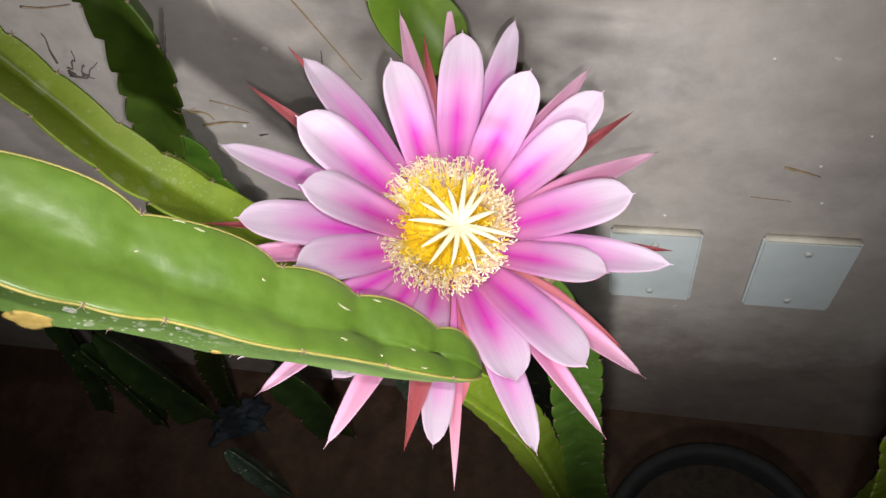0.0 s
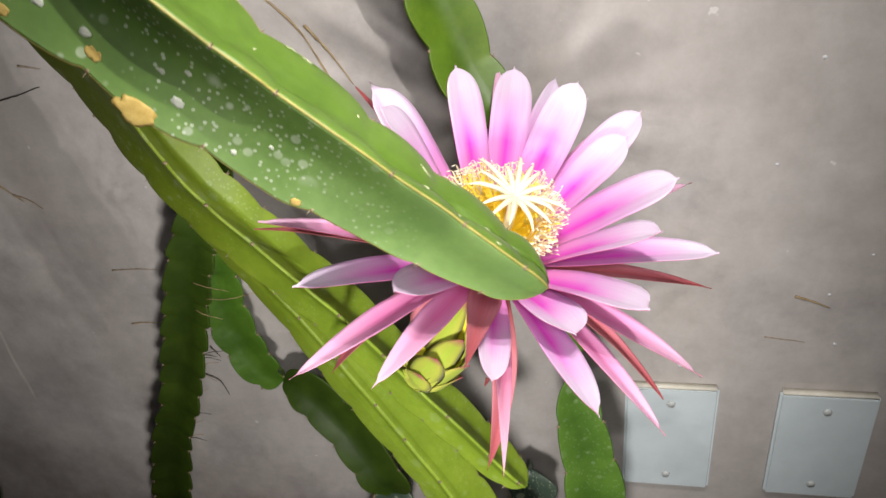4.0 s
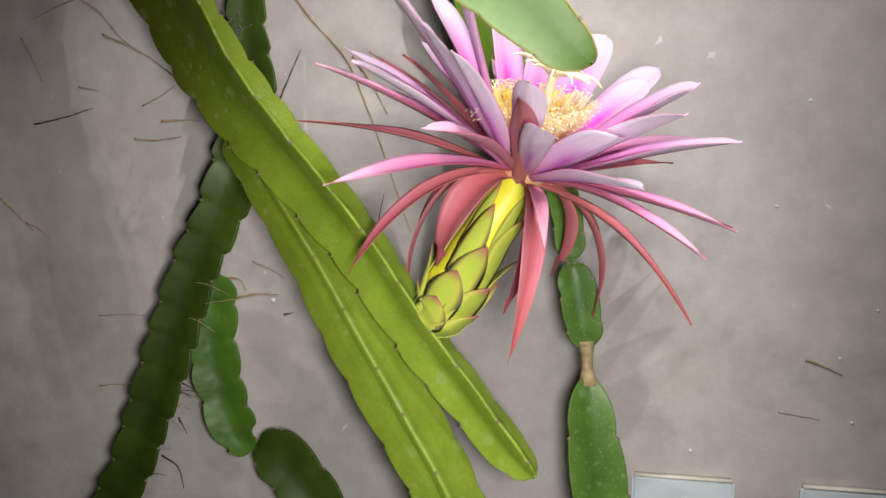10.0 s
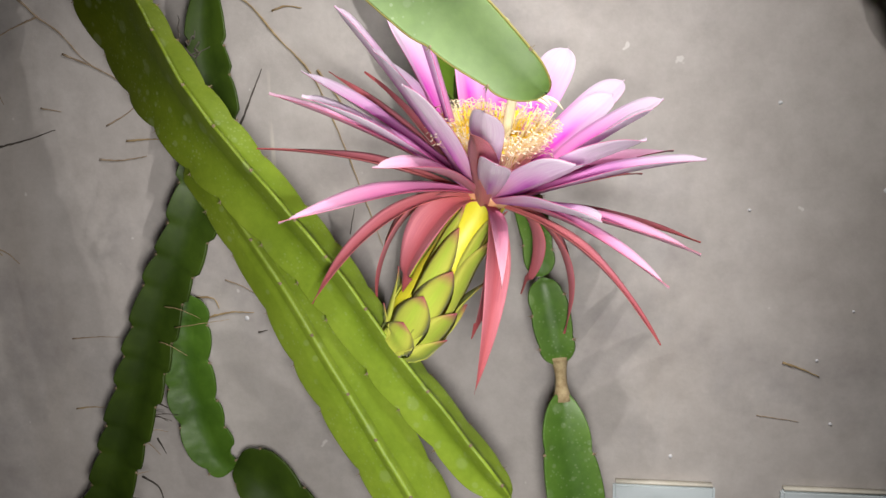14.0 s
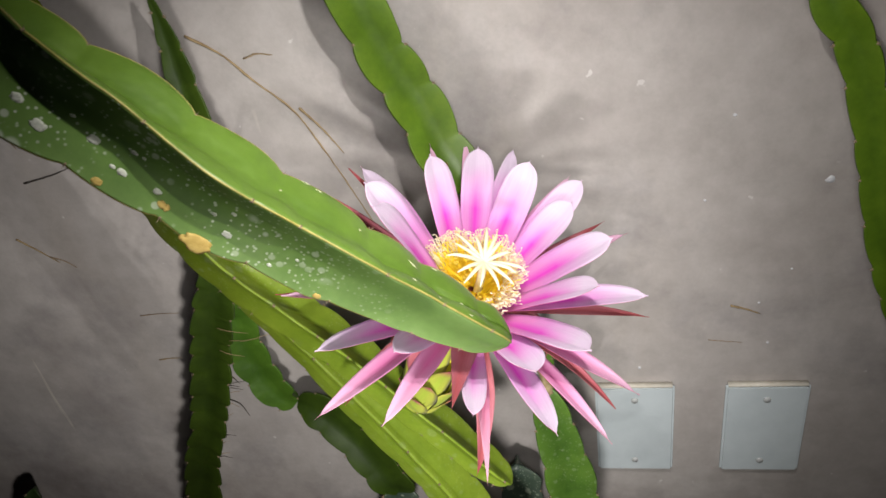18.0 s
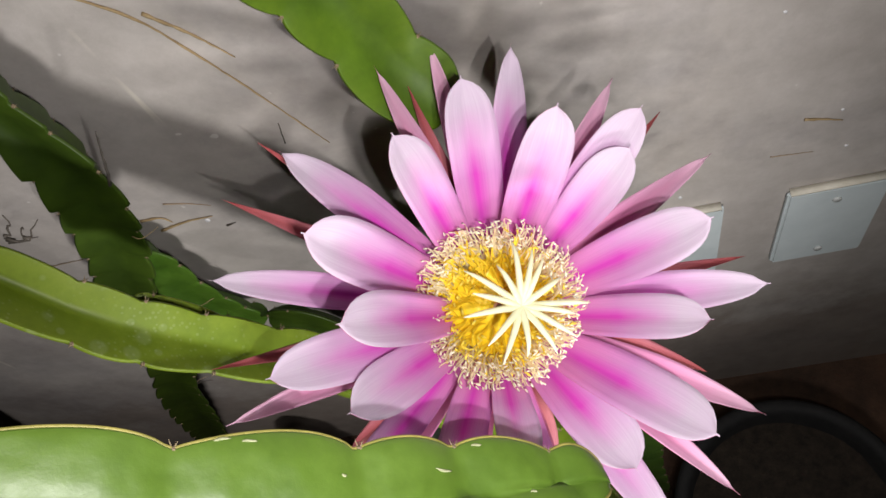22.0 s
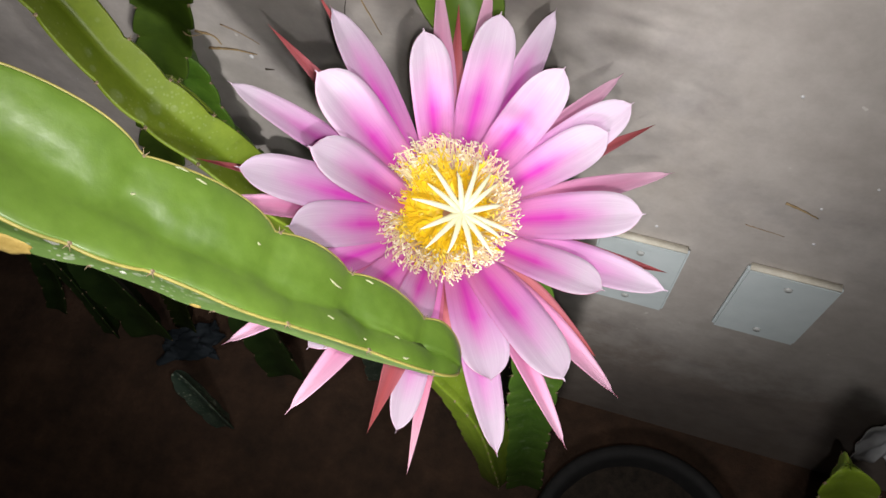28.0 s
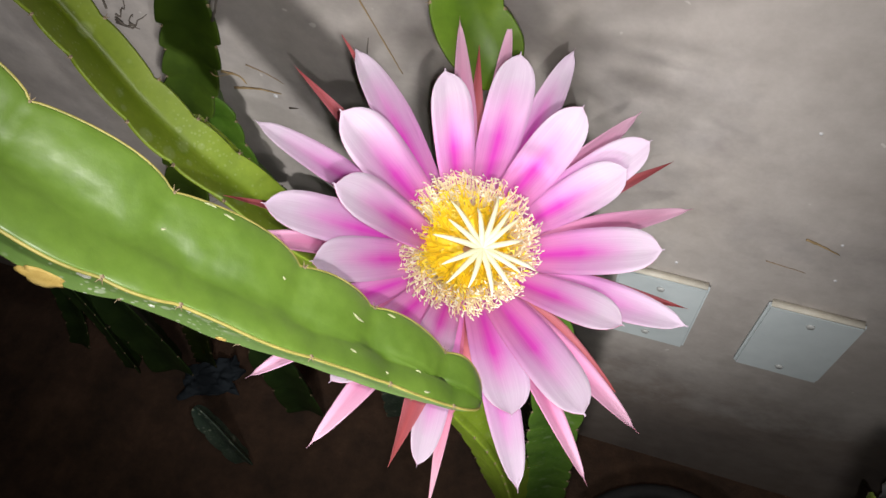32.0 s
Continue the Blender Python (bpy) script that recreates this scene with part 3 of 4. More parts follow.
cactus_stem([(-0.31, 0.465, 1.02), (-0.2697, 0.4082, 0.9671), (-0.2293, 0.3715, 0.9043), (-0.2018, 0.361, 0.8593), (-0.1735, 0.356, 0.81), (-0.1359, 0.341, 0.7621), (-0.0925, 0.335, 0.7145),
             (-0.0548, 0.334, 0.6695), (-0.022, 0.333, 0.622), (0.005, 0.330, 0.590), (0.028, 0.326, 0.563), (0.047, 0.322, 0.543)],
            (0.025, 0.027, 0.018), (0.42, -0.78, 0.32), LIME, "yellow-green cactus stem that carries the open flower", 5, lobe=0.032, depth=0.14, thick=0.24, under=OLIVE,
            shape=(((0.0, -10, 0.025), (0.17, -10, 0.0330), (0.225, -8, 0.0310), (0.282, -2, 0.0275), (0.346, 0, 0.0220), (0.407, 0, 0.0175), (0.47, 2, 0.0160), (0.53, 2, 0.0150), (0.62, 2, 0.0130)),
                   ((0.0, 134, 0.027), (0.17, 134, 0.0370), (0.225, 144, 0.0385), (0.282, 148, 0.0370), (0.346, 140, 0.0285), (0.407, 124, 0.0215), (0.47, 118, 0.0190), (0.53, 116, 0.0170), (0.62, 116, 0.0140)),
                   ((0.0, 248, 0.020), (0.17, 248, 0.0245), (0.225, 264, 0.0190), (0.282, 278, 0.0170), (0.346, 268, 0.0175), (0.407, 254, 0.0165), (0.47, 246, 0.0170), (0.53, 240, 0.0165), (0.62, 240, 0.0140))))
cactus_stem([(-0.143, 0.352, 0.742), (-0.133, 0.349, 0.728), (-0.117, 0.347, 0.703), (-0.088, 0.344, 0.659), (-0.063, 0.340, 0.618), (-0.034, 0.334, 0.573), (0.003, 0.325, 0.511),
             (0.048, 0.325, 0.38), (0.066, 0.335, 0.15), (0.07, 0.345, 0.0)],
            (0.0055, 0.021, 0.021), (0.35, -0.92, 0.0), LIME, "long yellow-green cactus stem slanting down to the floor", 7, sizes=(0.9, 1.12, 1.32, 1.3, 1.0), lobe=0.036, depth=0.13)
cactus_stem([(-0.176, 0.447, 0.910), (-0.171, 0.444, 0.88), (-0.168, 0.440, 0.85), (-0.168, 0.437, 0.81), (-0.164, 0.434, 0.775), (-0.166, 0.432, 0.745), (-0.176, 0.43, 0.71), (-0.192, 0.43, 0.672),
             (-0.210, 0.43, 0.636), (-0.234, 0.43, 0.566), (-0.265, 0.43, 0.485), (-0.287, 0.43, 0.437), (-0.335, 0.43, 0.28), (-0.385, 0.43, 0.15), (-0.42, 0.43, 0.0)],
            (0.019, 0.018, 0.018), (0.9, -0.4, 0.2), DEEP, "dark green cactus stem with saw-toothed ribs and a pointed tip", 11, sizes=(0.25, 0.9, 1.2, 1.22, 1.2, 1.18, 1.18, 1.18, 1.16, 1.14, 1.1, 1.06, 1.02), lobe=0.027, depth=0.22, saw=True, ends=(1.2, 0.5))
cactus_stem([(-0.206, 0.455, 0.632), (-0.209, 0.455, 0.579), (-0.203, 0.455, 0.54), (-0.190, 0.455, 0.507), (-0.176, 0.455, 0.496)],
            (0.022, 0.022, 0.014), (0.95, -0.3, 0.0), MOSS, "short green hanging cactus joint with wavy ribs", 13, lobe=0.03, depth=0.26, ends=(0.4, 0.6))
cactus_stem([(-0.176, 0.455, 0.499), (-0.15, 0.45, 0.487), (-0.12, 0.44, 0.46), (-0.095, 0.43, 0.42), (-0.085, 0.43, 0.385)],
            (0.027, 0.023, 0.012), (0.5, -0.3, 0.8), DEEP, "oval dark green cactus joint hanging from another", 17, lobe=0.034, ends=(0.5, 0.6))
cactus_stem([(-0.088, 0.43, 0.40), (-0.105, 0.44, 0.30), (-0.115, 0.44, 0.15), (-0.12, 0.44, 0.0)],
            (0.026, 0.024, 0.016), (0.9, -0.3, 0.1), OLD, "old grey-green cactus stem rising from the floor", 19, lobe=0.04)
cactus_stem([(0.045, 0.405, 0.735), (0.058, 0.388, 0.69), (0.063, 0.383, 0.660)],
            (0.011, 0.011, 0.008), (0.9, -0.4, 0.0), LEAF, "small narrow green cactus joint", 23, lobe=0.03, ends=(0.4, 0.6))
cactus_stem([(0.063, 0.383, 0.660), (0.068, 0.383, 0.635), (0.074, 0.383, 0.605)],
            (0.0135, 0.0135, 0.010), (0.9, -0.4, 0.0), LEAF, "small oval green cactus joint above a corky neck", 29, lobe=0.026, ends=(0.55, 0.6))
cactus_stem([(0.075, 0.383, 0.588), (0.077, 0.381, 0.561), (0.085, 0.378, 0.496), (0.09, 0.37, 0.40), (0.092, 0.365, 0.22), (0.10, 0.36, 0.0)],
            (0.023, 0.024, 0.016), (0.95, -0.25, 0.0), LEAF, "broad green cactus stem below a corky neck", 31, sizes=(0.72, 0.86, 1.08, 1.12, 1.1, 1.1, 1.1, 1.1, 1.1, 1.1, 1.1, 1.1), lobe=0.04, ends=(0.75, 0.2))
cactus_stem([(-0.075, 0.465, 1.06), (-0.055, 0.45, 0.98), (-0.034, 0.44, 0.906), (-0.021, 0.44, 0.858), (-0.004, 0.44, 0.819), (0.012, 0.432, 0.778), (0.03, 0.418, 0.752)],
            (0.021, 0.023, 0.016), (0.9, 0.0, 0.4), YOUNG, "green cactus stem with notched ribs hanging down the wall", 37, lobe=0.04, depth=0.24)
cactus_stem([(0.13, 0.465, 1.12), (0.185, 0.44, 1.0), (0.225, 0.425, 0.93), (0.252, 0.42, 0.892), (0.262, 0.418, 0.868), (0.276, 0.418, 0.846), (0.289, 0.418, 0.807), (0.299, 0.418, 0.77), (0.307, 0.418, 0.738), (0.316, 0.418, 0.70), (0.333, 0.418, 0.645), (0.345, 0.418, 0.618), (0.362, 0.418, 0.59)],
            (0.0145, 0.0155, 0.013), (-0.92, -0.3, 0.0), YOUNG, "green cactus stem hanging free beside the cover plates", 41, lobe=0.036, depth=0.2)
cactus_stem([(0.325, 0.345, 0.478), (0.347, 0.345, 0.40), (0.372, 0.345, 0.25), (0.39, 0.345, 0.0)],
            (0.027, 0.026, 0.020), (0.9, -0.3, 0.3), LIME, "olive cactus stem standing up from the floor", 43, lobe=0.036, ends=(0.8, 0.2))
cactus_stem([(0.034, 0.44, 0.42), (0.034, 0.44, 0.25), (0.03, 0.44, 0.0)],
            (0.026, 0.022, 0.018), (0.9, -0.5, 0.0), OLD, "old blue-grey cactus stem rising along the wall", 47, lobe=0.04)
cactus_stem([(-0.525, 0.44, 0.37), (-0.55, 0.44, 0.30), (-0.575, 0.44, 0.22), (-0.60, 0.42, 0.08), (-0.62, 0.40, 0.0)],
            (0.020, 0.018, 0.014), (0.9, -0.3, 0.3), SHADE, "young green cactus stem in the corner by the wall, coloured as in shade", 53, lobe=0.036, ends=(1.2, 0.2))
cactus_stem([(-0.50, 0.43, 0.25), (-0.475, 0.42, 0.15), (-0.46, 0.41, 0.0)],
            (0.04, 0.036, 0.02), (0.9, -0.3, 0.3), SHADE, "broad green cactus joint near the floor, coloured as in shade", 59, lobe=0.05, ends=(0.8, 0.2))
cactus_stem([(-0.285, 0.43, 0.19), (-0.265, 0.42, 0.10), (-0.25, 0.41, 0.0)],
            (0.036, 0.032, 0.02), (0.9, -0.3, 0.3), SHADE, "short green cactus joint near the floor, coloured as in shade", 61, lobe=0.05, ends=(0.8, 0.2))
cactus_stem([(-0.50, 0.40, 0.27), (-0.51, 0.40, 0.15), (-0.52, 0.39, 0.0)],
            (0.016, 0.014, 0.014), (0.5, -0.3, 0.8), SHADE, "thin green cactus shoot rising from the floor, coloured as in shade", 67, lobe=0.04, ends=(0.8, 0.2))


def corky_neck():
    bm = bmesh.new()
    tube_mesh(bm, resampled([(0.0735, 0.383, 0.610), (0.0745, 0.383, 0.598), (0.0755, 0.383, 0.582)], 0.002), lambda t: 0.0036 + 0.0026 * (2 * t - 1) ** 2, 14)
    tagged(new("corky_neck", mesh_of("corky_neck", bm, CORK)), "brown corky neck joining two cactus stem joints", "cactus joint")


corky_neck()

# ---- flower ----
CENTRE = Vector((0.036, 0.333, 0.716))
AXIS = Vector((0.35, -0.27, 0.897)).normalized()
E1 = (Vector((1, 0, 0)) - AXIS * AXIS.x).normalized()
E2 = AXIS.cross(E1)
flower = tagged(new("cactus_flower"), "large open pink and white cactus flower with yellow stamens", "flower")
flower.matrix_basis = Matrix.Translation((-0.021, 0.331, 0.632))
HOME = Matrix.Translation((0.021, -0.331, -0.632))


def ray_of(az, el):
    a, e = radians(az), radians(el)
    return math.cos(e) * (math.cos(a) * E1 + math.sin(a) * E2) + math.sin(e) * AXIS


def blade(az, el, length, width, arch, mats, base=0.010, rise=0.002, cup=0.25, peak=0.62, sharp=0.6, seed=0, twist=0.0, fold=0.0, foot=0.42):
    """One petal: its tip lies at azimuth, elevation and length (mm) from the flower's centre; arch: degrees by which it
    bows; cup: how far its edges rise; peak: where it is widest; sharp: how pointed."""
    rng = random.Random(seed)
    length, width = length / 1000, width / 1000
    a = radians(az)
    radial = math.cos(a) * E1 + math.sin(a) * E2
    p0 = radial * base + AXIS * rise
    p3 = ray_of(az, el) * length
    p1 = p0 + ray_of(az, el + arch) * length * 0.36
    p2 = p3 - ray_of(az, el - arch * 0.8) * length * 0.33
    rows, cols = 26, 9
    top, low = [], []
    ruffle = [rng.uniform(-1, 1) for _ in range(4)]
    for j in range(rows):
        v = 1 - (1 - j / (rows - 1)) ** 1.35
        q = (1 - v) ** 3 * p0 + 3 * (1 - v) ** 2 * v * p1 + 3 * (1 - v) * v * v * p2 + v ** 3 * p3
        t = ((1 - v) ** 2 * (p1 - p0) + 2 * (1 - v) * v * (p2 - p1) + v * v * (p3 - p2)).normalized()
        side = AXIS.cross(radial)
        side = (side - t * side.dot(t)).normalized()
        side = Matrix.Rotation(radians(twist * v), 3, t) @ side
        up = side.cross(t) * -1
        if up.dot(AXIS) < 0 and abs(el) < 60:
            up = -up
        if v < peak:
            w = foot + (1 - foot) * math.sin(0.5 * math.pi * v / peak) ** 1.2
        else:
            x = (v - peak) / (1 - peak)
            rounded = math.sqrt(max(0.0, 1 - min(1.0, x / 0.92) ** 3.3))
            w = max(rounded * (1 - sharp) + (1 - x ** 1.25) * sharp, 0.10 * (1 - x) + 0.012)
        tops, lows = [], []
        for i in range(cols):
            u = 2 * i / (cols - 1) - 1
            rim = abs(u) ** 2
            lift = cup * width * 0.5 * w * rim + 0.0008 * math.sin(9 * v + ruffle[0] * 3 + (2 if u > 0 else 0)) * rim * v
            lift += -0.06 * width * math.exp(-(u / 0.16) ** 2) * w
            if fold and v > 0.7:
                lift += fold * width * (v - 0.7) * 3
            spot = CENTRE + q + side * (u * 0.5 * width * w * (1 + 0.05 * ruffle[1] * math.sin(5 * v))) + up * lift
            half = 0.00045 * (1 - 0.7 * abs(u)) * (1.3 - v) + 0.00006
            tops.append(spot + up * half)
            lows.append(spot - up * half)
        top.append(tops)
        low.append(lows)
    bm = bmesh.new()
    grid = lambda i, j: (i / (cols - 1), 1 - (1 - j / (rows - 1)) ** 1.35)
    a_side = skin(bm, top, False, grid)
    n_top = len(bm.faces)
    b_side = skin(bm, [list(reversed(r)) for r in low], False, lambda i, j: (1 - i / (cols - 1), 1 - (1 - j / (rows - 1)) ** 1.35))
    bm.faces.ensure_lookup_table()
    for f in bm.faces[n_top:]:
        f.material_index = 1
    for j in range(rows - 1):
        bm.faces.new((a_side[j][0], a_side[j + 1][0], b_side[j + 1][-1], b_side[j][-1])).material_index = 1
        bm.faces.new((a_side[j][-1], b_side[j][0], b_side[j + 1][0], a_side[j + 1][-1])).material_index = 1
    bmesh.ops.transform(bm, matrix=HOME, verts=bm.verts)
    return bm


INNER = [  # azimuth, elevation, length, width, arch
    (13, 46, 105, 22, 14), (340, 50, 101, 18, 12), (311, 41, 112, 23, 12), (292, 35, 96, 24, 10), (256, 43, 92, 17, 6), (267, 28, 119, 15, 8),
    (237, 35, 118, 18, 10), (205, 38, 106, 20, 10), (191, 36, 128, 20, 12), (185, 51, 122, 20, 10), (160, 38, 113, 24, 10),
    (125, 40, 104, 20, 8), (98, 31, 107, 22, 10), (75, 47, 103, 22, 10), (50, 38, 110, 20, 10), (46, 40, 95, 20, 10)]
MIDDLE = [
    (354, 31, 115, 18, 10), (293, 22, 122, 17, 8), (140, 16, 120, 18, 6), (82, 20, 118, 16, 6), (168, 11, 127, 15, 6), (219, 21, 130, 15, 12)]
OUTER = [
    (28, 21, 116, 13, 8), (328, 14, 122, 13, 8), (245, 18, 129, 14, 12), (112, 15, 121, 12, 5), (58, 26, 113, 13, 6),
    (312, 10, 128, 11, 14), (226, -4, 128, 13, 14), (195, 12, 128, 12, 8), (99, 15, 123, 11, 4)]
SEPALS = [
    (4, 4, 121, 12, 10), (42, 6, 123, 13, 5), (106, 12, 108, 13, 4), (139, 8, 129, 11, 5), (152, 8, 130, 13, 5),
    (183, -7, 130, 12, 12), (216, -39, 113, 14, 45), (184, -64, 95, 15, 52), (260, 31, 127, 17, 10),
    (339, -16, 122, 12, 24), (276, 6, 127, 11, 14),  (229, -54, 72, 22, 62), (284, -35, 114, 15, 45), (8, -46, 104, 14, 46), (292, -58, 80, 12, 46), (18, -56, 72, 18, 50)]
for n, (az, el, ln, w, arch) in enumerate(INNER):
    part("petal", blade(az, el, ln, w * 1.03, arch * 0.3, None, 0.0125, 0.003, 0.26, 0.73, 0.10, n, foot=0.52), (PETAL, PETAL_BACK), flower)
for n, (az, el, ln, w, arch) in enumerate(MIDDLE):
    part("petal", blade(az, el, ln, w, arch * 0.6, None, 0.012, 0.001, 0.4, 0.64, 0.35, 20 + n), (PETAL, PETAL_BACK), flower)
for n, (az, el, ln, w, arch) in enumerate(OUTER):
    part("outer_tepal", blade(az, el, ln, w, arch, None, 0.011, 0.001, 0.45, 0.55, 0.7, 40 + n), (TEPAL, TEPAL_BACK), flower, "narrow pink outer tepal")
for n, (az, el, ln, w, arch) in enumerate(SEPALS):
    part("sepal", blade(az, el, ln, w * (0.86 if w < 17 else 1.0), arch, None, 0.012, -0.003, 0.45, 0.45, 1.0, 80 + n), (TEPAL_BACK if az == 276 else SEPAL, SEPAL), flower, "narrow dull red sepal")


GIRTH = ((0, 0.0115), (0.08, 0.0152), (0.22, 0.0170), (0.42, 0.0150), (0.62, 0.0125), (0.82, 0.0112), (1.0, 0.0125))


def flower_tube():
    line = resampled([(-0.019, 0.331, 0.630), (-0.010, 0.332, 0.638), (0.004, 0.334, 0.661), (0.020, 0.335, 0.690), (0.034, 0.334, 0.712), (0.037, 0.333, 0.719)], 0.003)
    bm = bmesh.new()
    tube_mesh(bm, line, lambda t: between(GIRTH, t), 24)
    bmesh.ops.transform(bm, matrix=HOME, verts=bm.verts)
    tube = part("flower_tube", bm, TUBE, flower, "yellow-green flower tube covered with scales")
    rng = random.Random(9)
    side = (line[-1] - line[0]).normalized().orthogonal().normalized()
    for row, (at, ln, wd, flare) in enumerate(((0.0, 0.021, 0.025, 0.0045), (0.08, 0.031, 0.024, 0.0085), (0.18, 0.042, 0.022, 0.0100), (0.31, 0.052, 0.016, 0.0060), (0.46, 0.048, 0.009, 0.0024))):
        for k in range(5 if row < 2 else 4):
            ang = 2 * math.pi * (k / (5 if row < 2 else 4) + 0.19 * row) + rng.uniform(-0.25, 0.25)
            size, lean = rng.uniform(0.9, 1.08), rng.uniform(-0.004, 0.004)
            rings = []
            for q in range(11):
                v = q / 10
                spot = max(0.0, min(0.999, at + v * ln * size / 0.108))
                x = spot * (len(line) - 1)
                j = int(x)
                t = (line[j + 1] - line[j]).normalized()
                s1 = (side - t * side.dot(t)).normalized()
                out = math.cos(ang) * s1 + math.sin(ang) * t.cross(s1)
                tan = t.cross(out)
                r = between(GIRTH, spot) + 0.0006 + 0.0008 * (1 - row * 0.1) * math.sin(math.pi * v) + flare * v ** 3
                c = line[j].lerp(line[j + 1], x - j) + out * r + t * (-0.004 * max(0.0, -at - v * 0.1) / 0.03) + tan * lean * v * v
                w = wd * size * (math.sin(math.pi * (0.30 + 0.70 * v ** 1.15)) ** 0.85) + 0.0002
                rings.append([c + tan * (u * 0.5 * w) - out * (w * w * u * u / (8 * (r + 0.001))) + out * h for u, h in
                              ((-1, 0), (-0.5, 0.0004), (0, 0.0007), (0.5, 0.0004), (1, 0), (0.5, -0.0004), (0, -0.0005), (-0.5, -0.0004))])
            bm = bmesh.new()
            skin(bm, rings, True, lambda i, jj: ((0, 0.25, 0.5, 0.75, 1, 0.75, 0.5, 0.25)[i % 8], jj / 10))
            bmesh.ops.transform(bm, matrix=HOME, verts=bm.verts)
            part("bract", bm, BRACT, tube)
    return tube


flower_tube()


CUP = Vector((0.113, -0.31, 0.945)).normalized()
C1 = (Vector((1, 0, 0)) - CUP * CUP.x).normalized()
C2 = CUP.cross(C1)


def receptacle():
    bm = bmesh.new()
    tube_mesh(bm, [CENTRE + AXIS * h for h in (-0.007, -0.003, 0.001, 0.004)], lambda t: 0.0105 + 0.004 * t, 24)
    bmesh.ops.transform(bm, matrix=HOME, verts=bm.verts)
    part("receptacle", bm, HEEL, flower)
    bm = bmesh.new()
    bowl = [0.002 + 0.0182 * k / 15 for k in range(16)]
    skin(bm, [[CENTRE + CUP * (0.0205 + 0.011 * (r / 0.022) ** 2 + 0.0016 * noise.noise(Vector((r * 700 * math.cos(a), r * 700 * math.sin(a), 5.0)))) + r * (math.cos(a) * C1 + math.sin(a) * C2) for a in (2 * math.pi * i / 48 for i in range(48))] for r in bowl])
    bmesh.ops.transform(bm, matrix=HOME, verts=bm.verts)
    part("throat", bm, THROAT, flower, "deep yellow throat of the flower")


receptacle()


def stamen_mesh(seed):
    """One stamen, 40 mm long, along z and bowing towards x, with its anther across the tip."""
    rng = random.Random(seed)
    bm = bmesh.new()
    hook = Vector((rng.uniform(-0.002, 0.003), rng.uniform(-0.003, 0.003), rng.uniform(-0.0012, 0.001)))
    tip = Vector((0.004, 0, 0.040))
    line = spline([Vector(), Vector((-0.0005, rng.uniform(-0.0008, 0.0008), 0.014)), Vector((0.0012, rng.uniform(-0.001, 0.001), 0.029)), tip, tip + hook], 3)
    rows = []
    for j, p in enumerate(line):
        t = (line[min(j + 1, len(line) - 1)] - line[max(j - 1, 0)]).normalized()
        across = t.cross(Vector((1, 0, 0))).normalized()
        r = 0.00032 - 0.00009 * j / len(line)
        rows.append([p - across * r, p + across.cross(t) * r * 0.7, p + across * r])
    skin(bm, rows, False)
    count = len(bm.faces)
    d = (hook + Vector((rng.uniform(-1, 1), rng.uniform(-1, 1), 0)) * 0.002).normalized()
    tube_mesh(bm, [line[-1] - d * 0.0009, line[-1], line[-1] + d * 0.0009], lambda t: 0.00028 + 0.00013 * math.sin(math.pi * t), 6)
    bm.faces.ensure_lookup_table()
    for f in bm.faces[count:]:
        f.material_index = 1
    return mesh_of("stamen", bm, FILAMENT, ANTHER)


def stamens():
    """A ring of tall outer stamens, of which 300 stand singly, round a brush of short inner ones."""
    rng = random.Random(4)
    kinds = [stamen_mesh(k) for k in range(10)]
    tall, short = bmesh.new(), bmesh.new()
    for k in range(900):
        a = rng.uniform(0, 2 * math.pi)
        radial = math.cos(a) * C1 + math.sin(a) * C2
        outer = k < 660
        if outer:
            r0, r1, h1 = rng.uniform(0.0160, 0.0210), 0.0200 + 0.0112 * rng.random(), rng.uniform(0.034, 0.046)
        else:
            f = rng.random() ** 0.6
            r0, r1, h1 = 0.004 + 0.0145 * f, 0.006 + 0.0165 * f, 0.0260 + 0.012 * f + rng.uniform(-0.003, 0.003)
        foot = CENTRE + radial * r0 + CUP * (0.010 + 0.011 * (r0 / 0.022) ** 2)
        top = CENTRE + radial * r1 + CUP * h1
        z = (top - foot)
        size = z.length / 0.040
        z.normalize()
        x = (radial - z * radial.dot(z)).normalized()
        turn = Matrix((x, z.cross(x), z)).transposed().to_4x4()
        m = HOME @ Matrix.Translation(foot) @ turn @ Matrix.Rotation(rng.uniform(-0.7, 0.7), 4, "Z") @ Matrix.Diagonal((1.0, 1.0, size, 1.0) if outer else (1.4, 1.4, size * 1.15, 1.0))
        if k < 300:
            part("stamen", kinds[k % 10], None, flower).matrix_basis = m
        else:
            me = kinds[k % 10].copy()
            me.transform(m)
            (tall if outer else short).from_mesh(me)
            bpy.data.meshes.remove(me)
    tagged(part("outer_stamen_brush", tall, (FILAMENT, ANTHER), flower, "crowded cream-yellow outer stamens"), kind="stuff")
    tagged(part("inner_stamen_brush", short, (BRUSH, YOLK), flower, "dense yellow brush of inner stamens"), kind="stuff")


stamens()


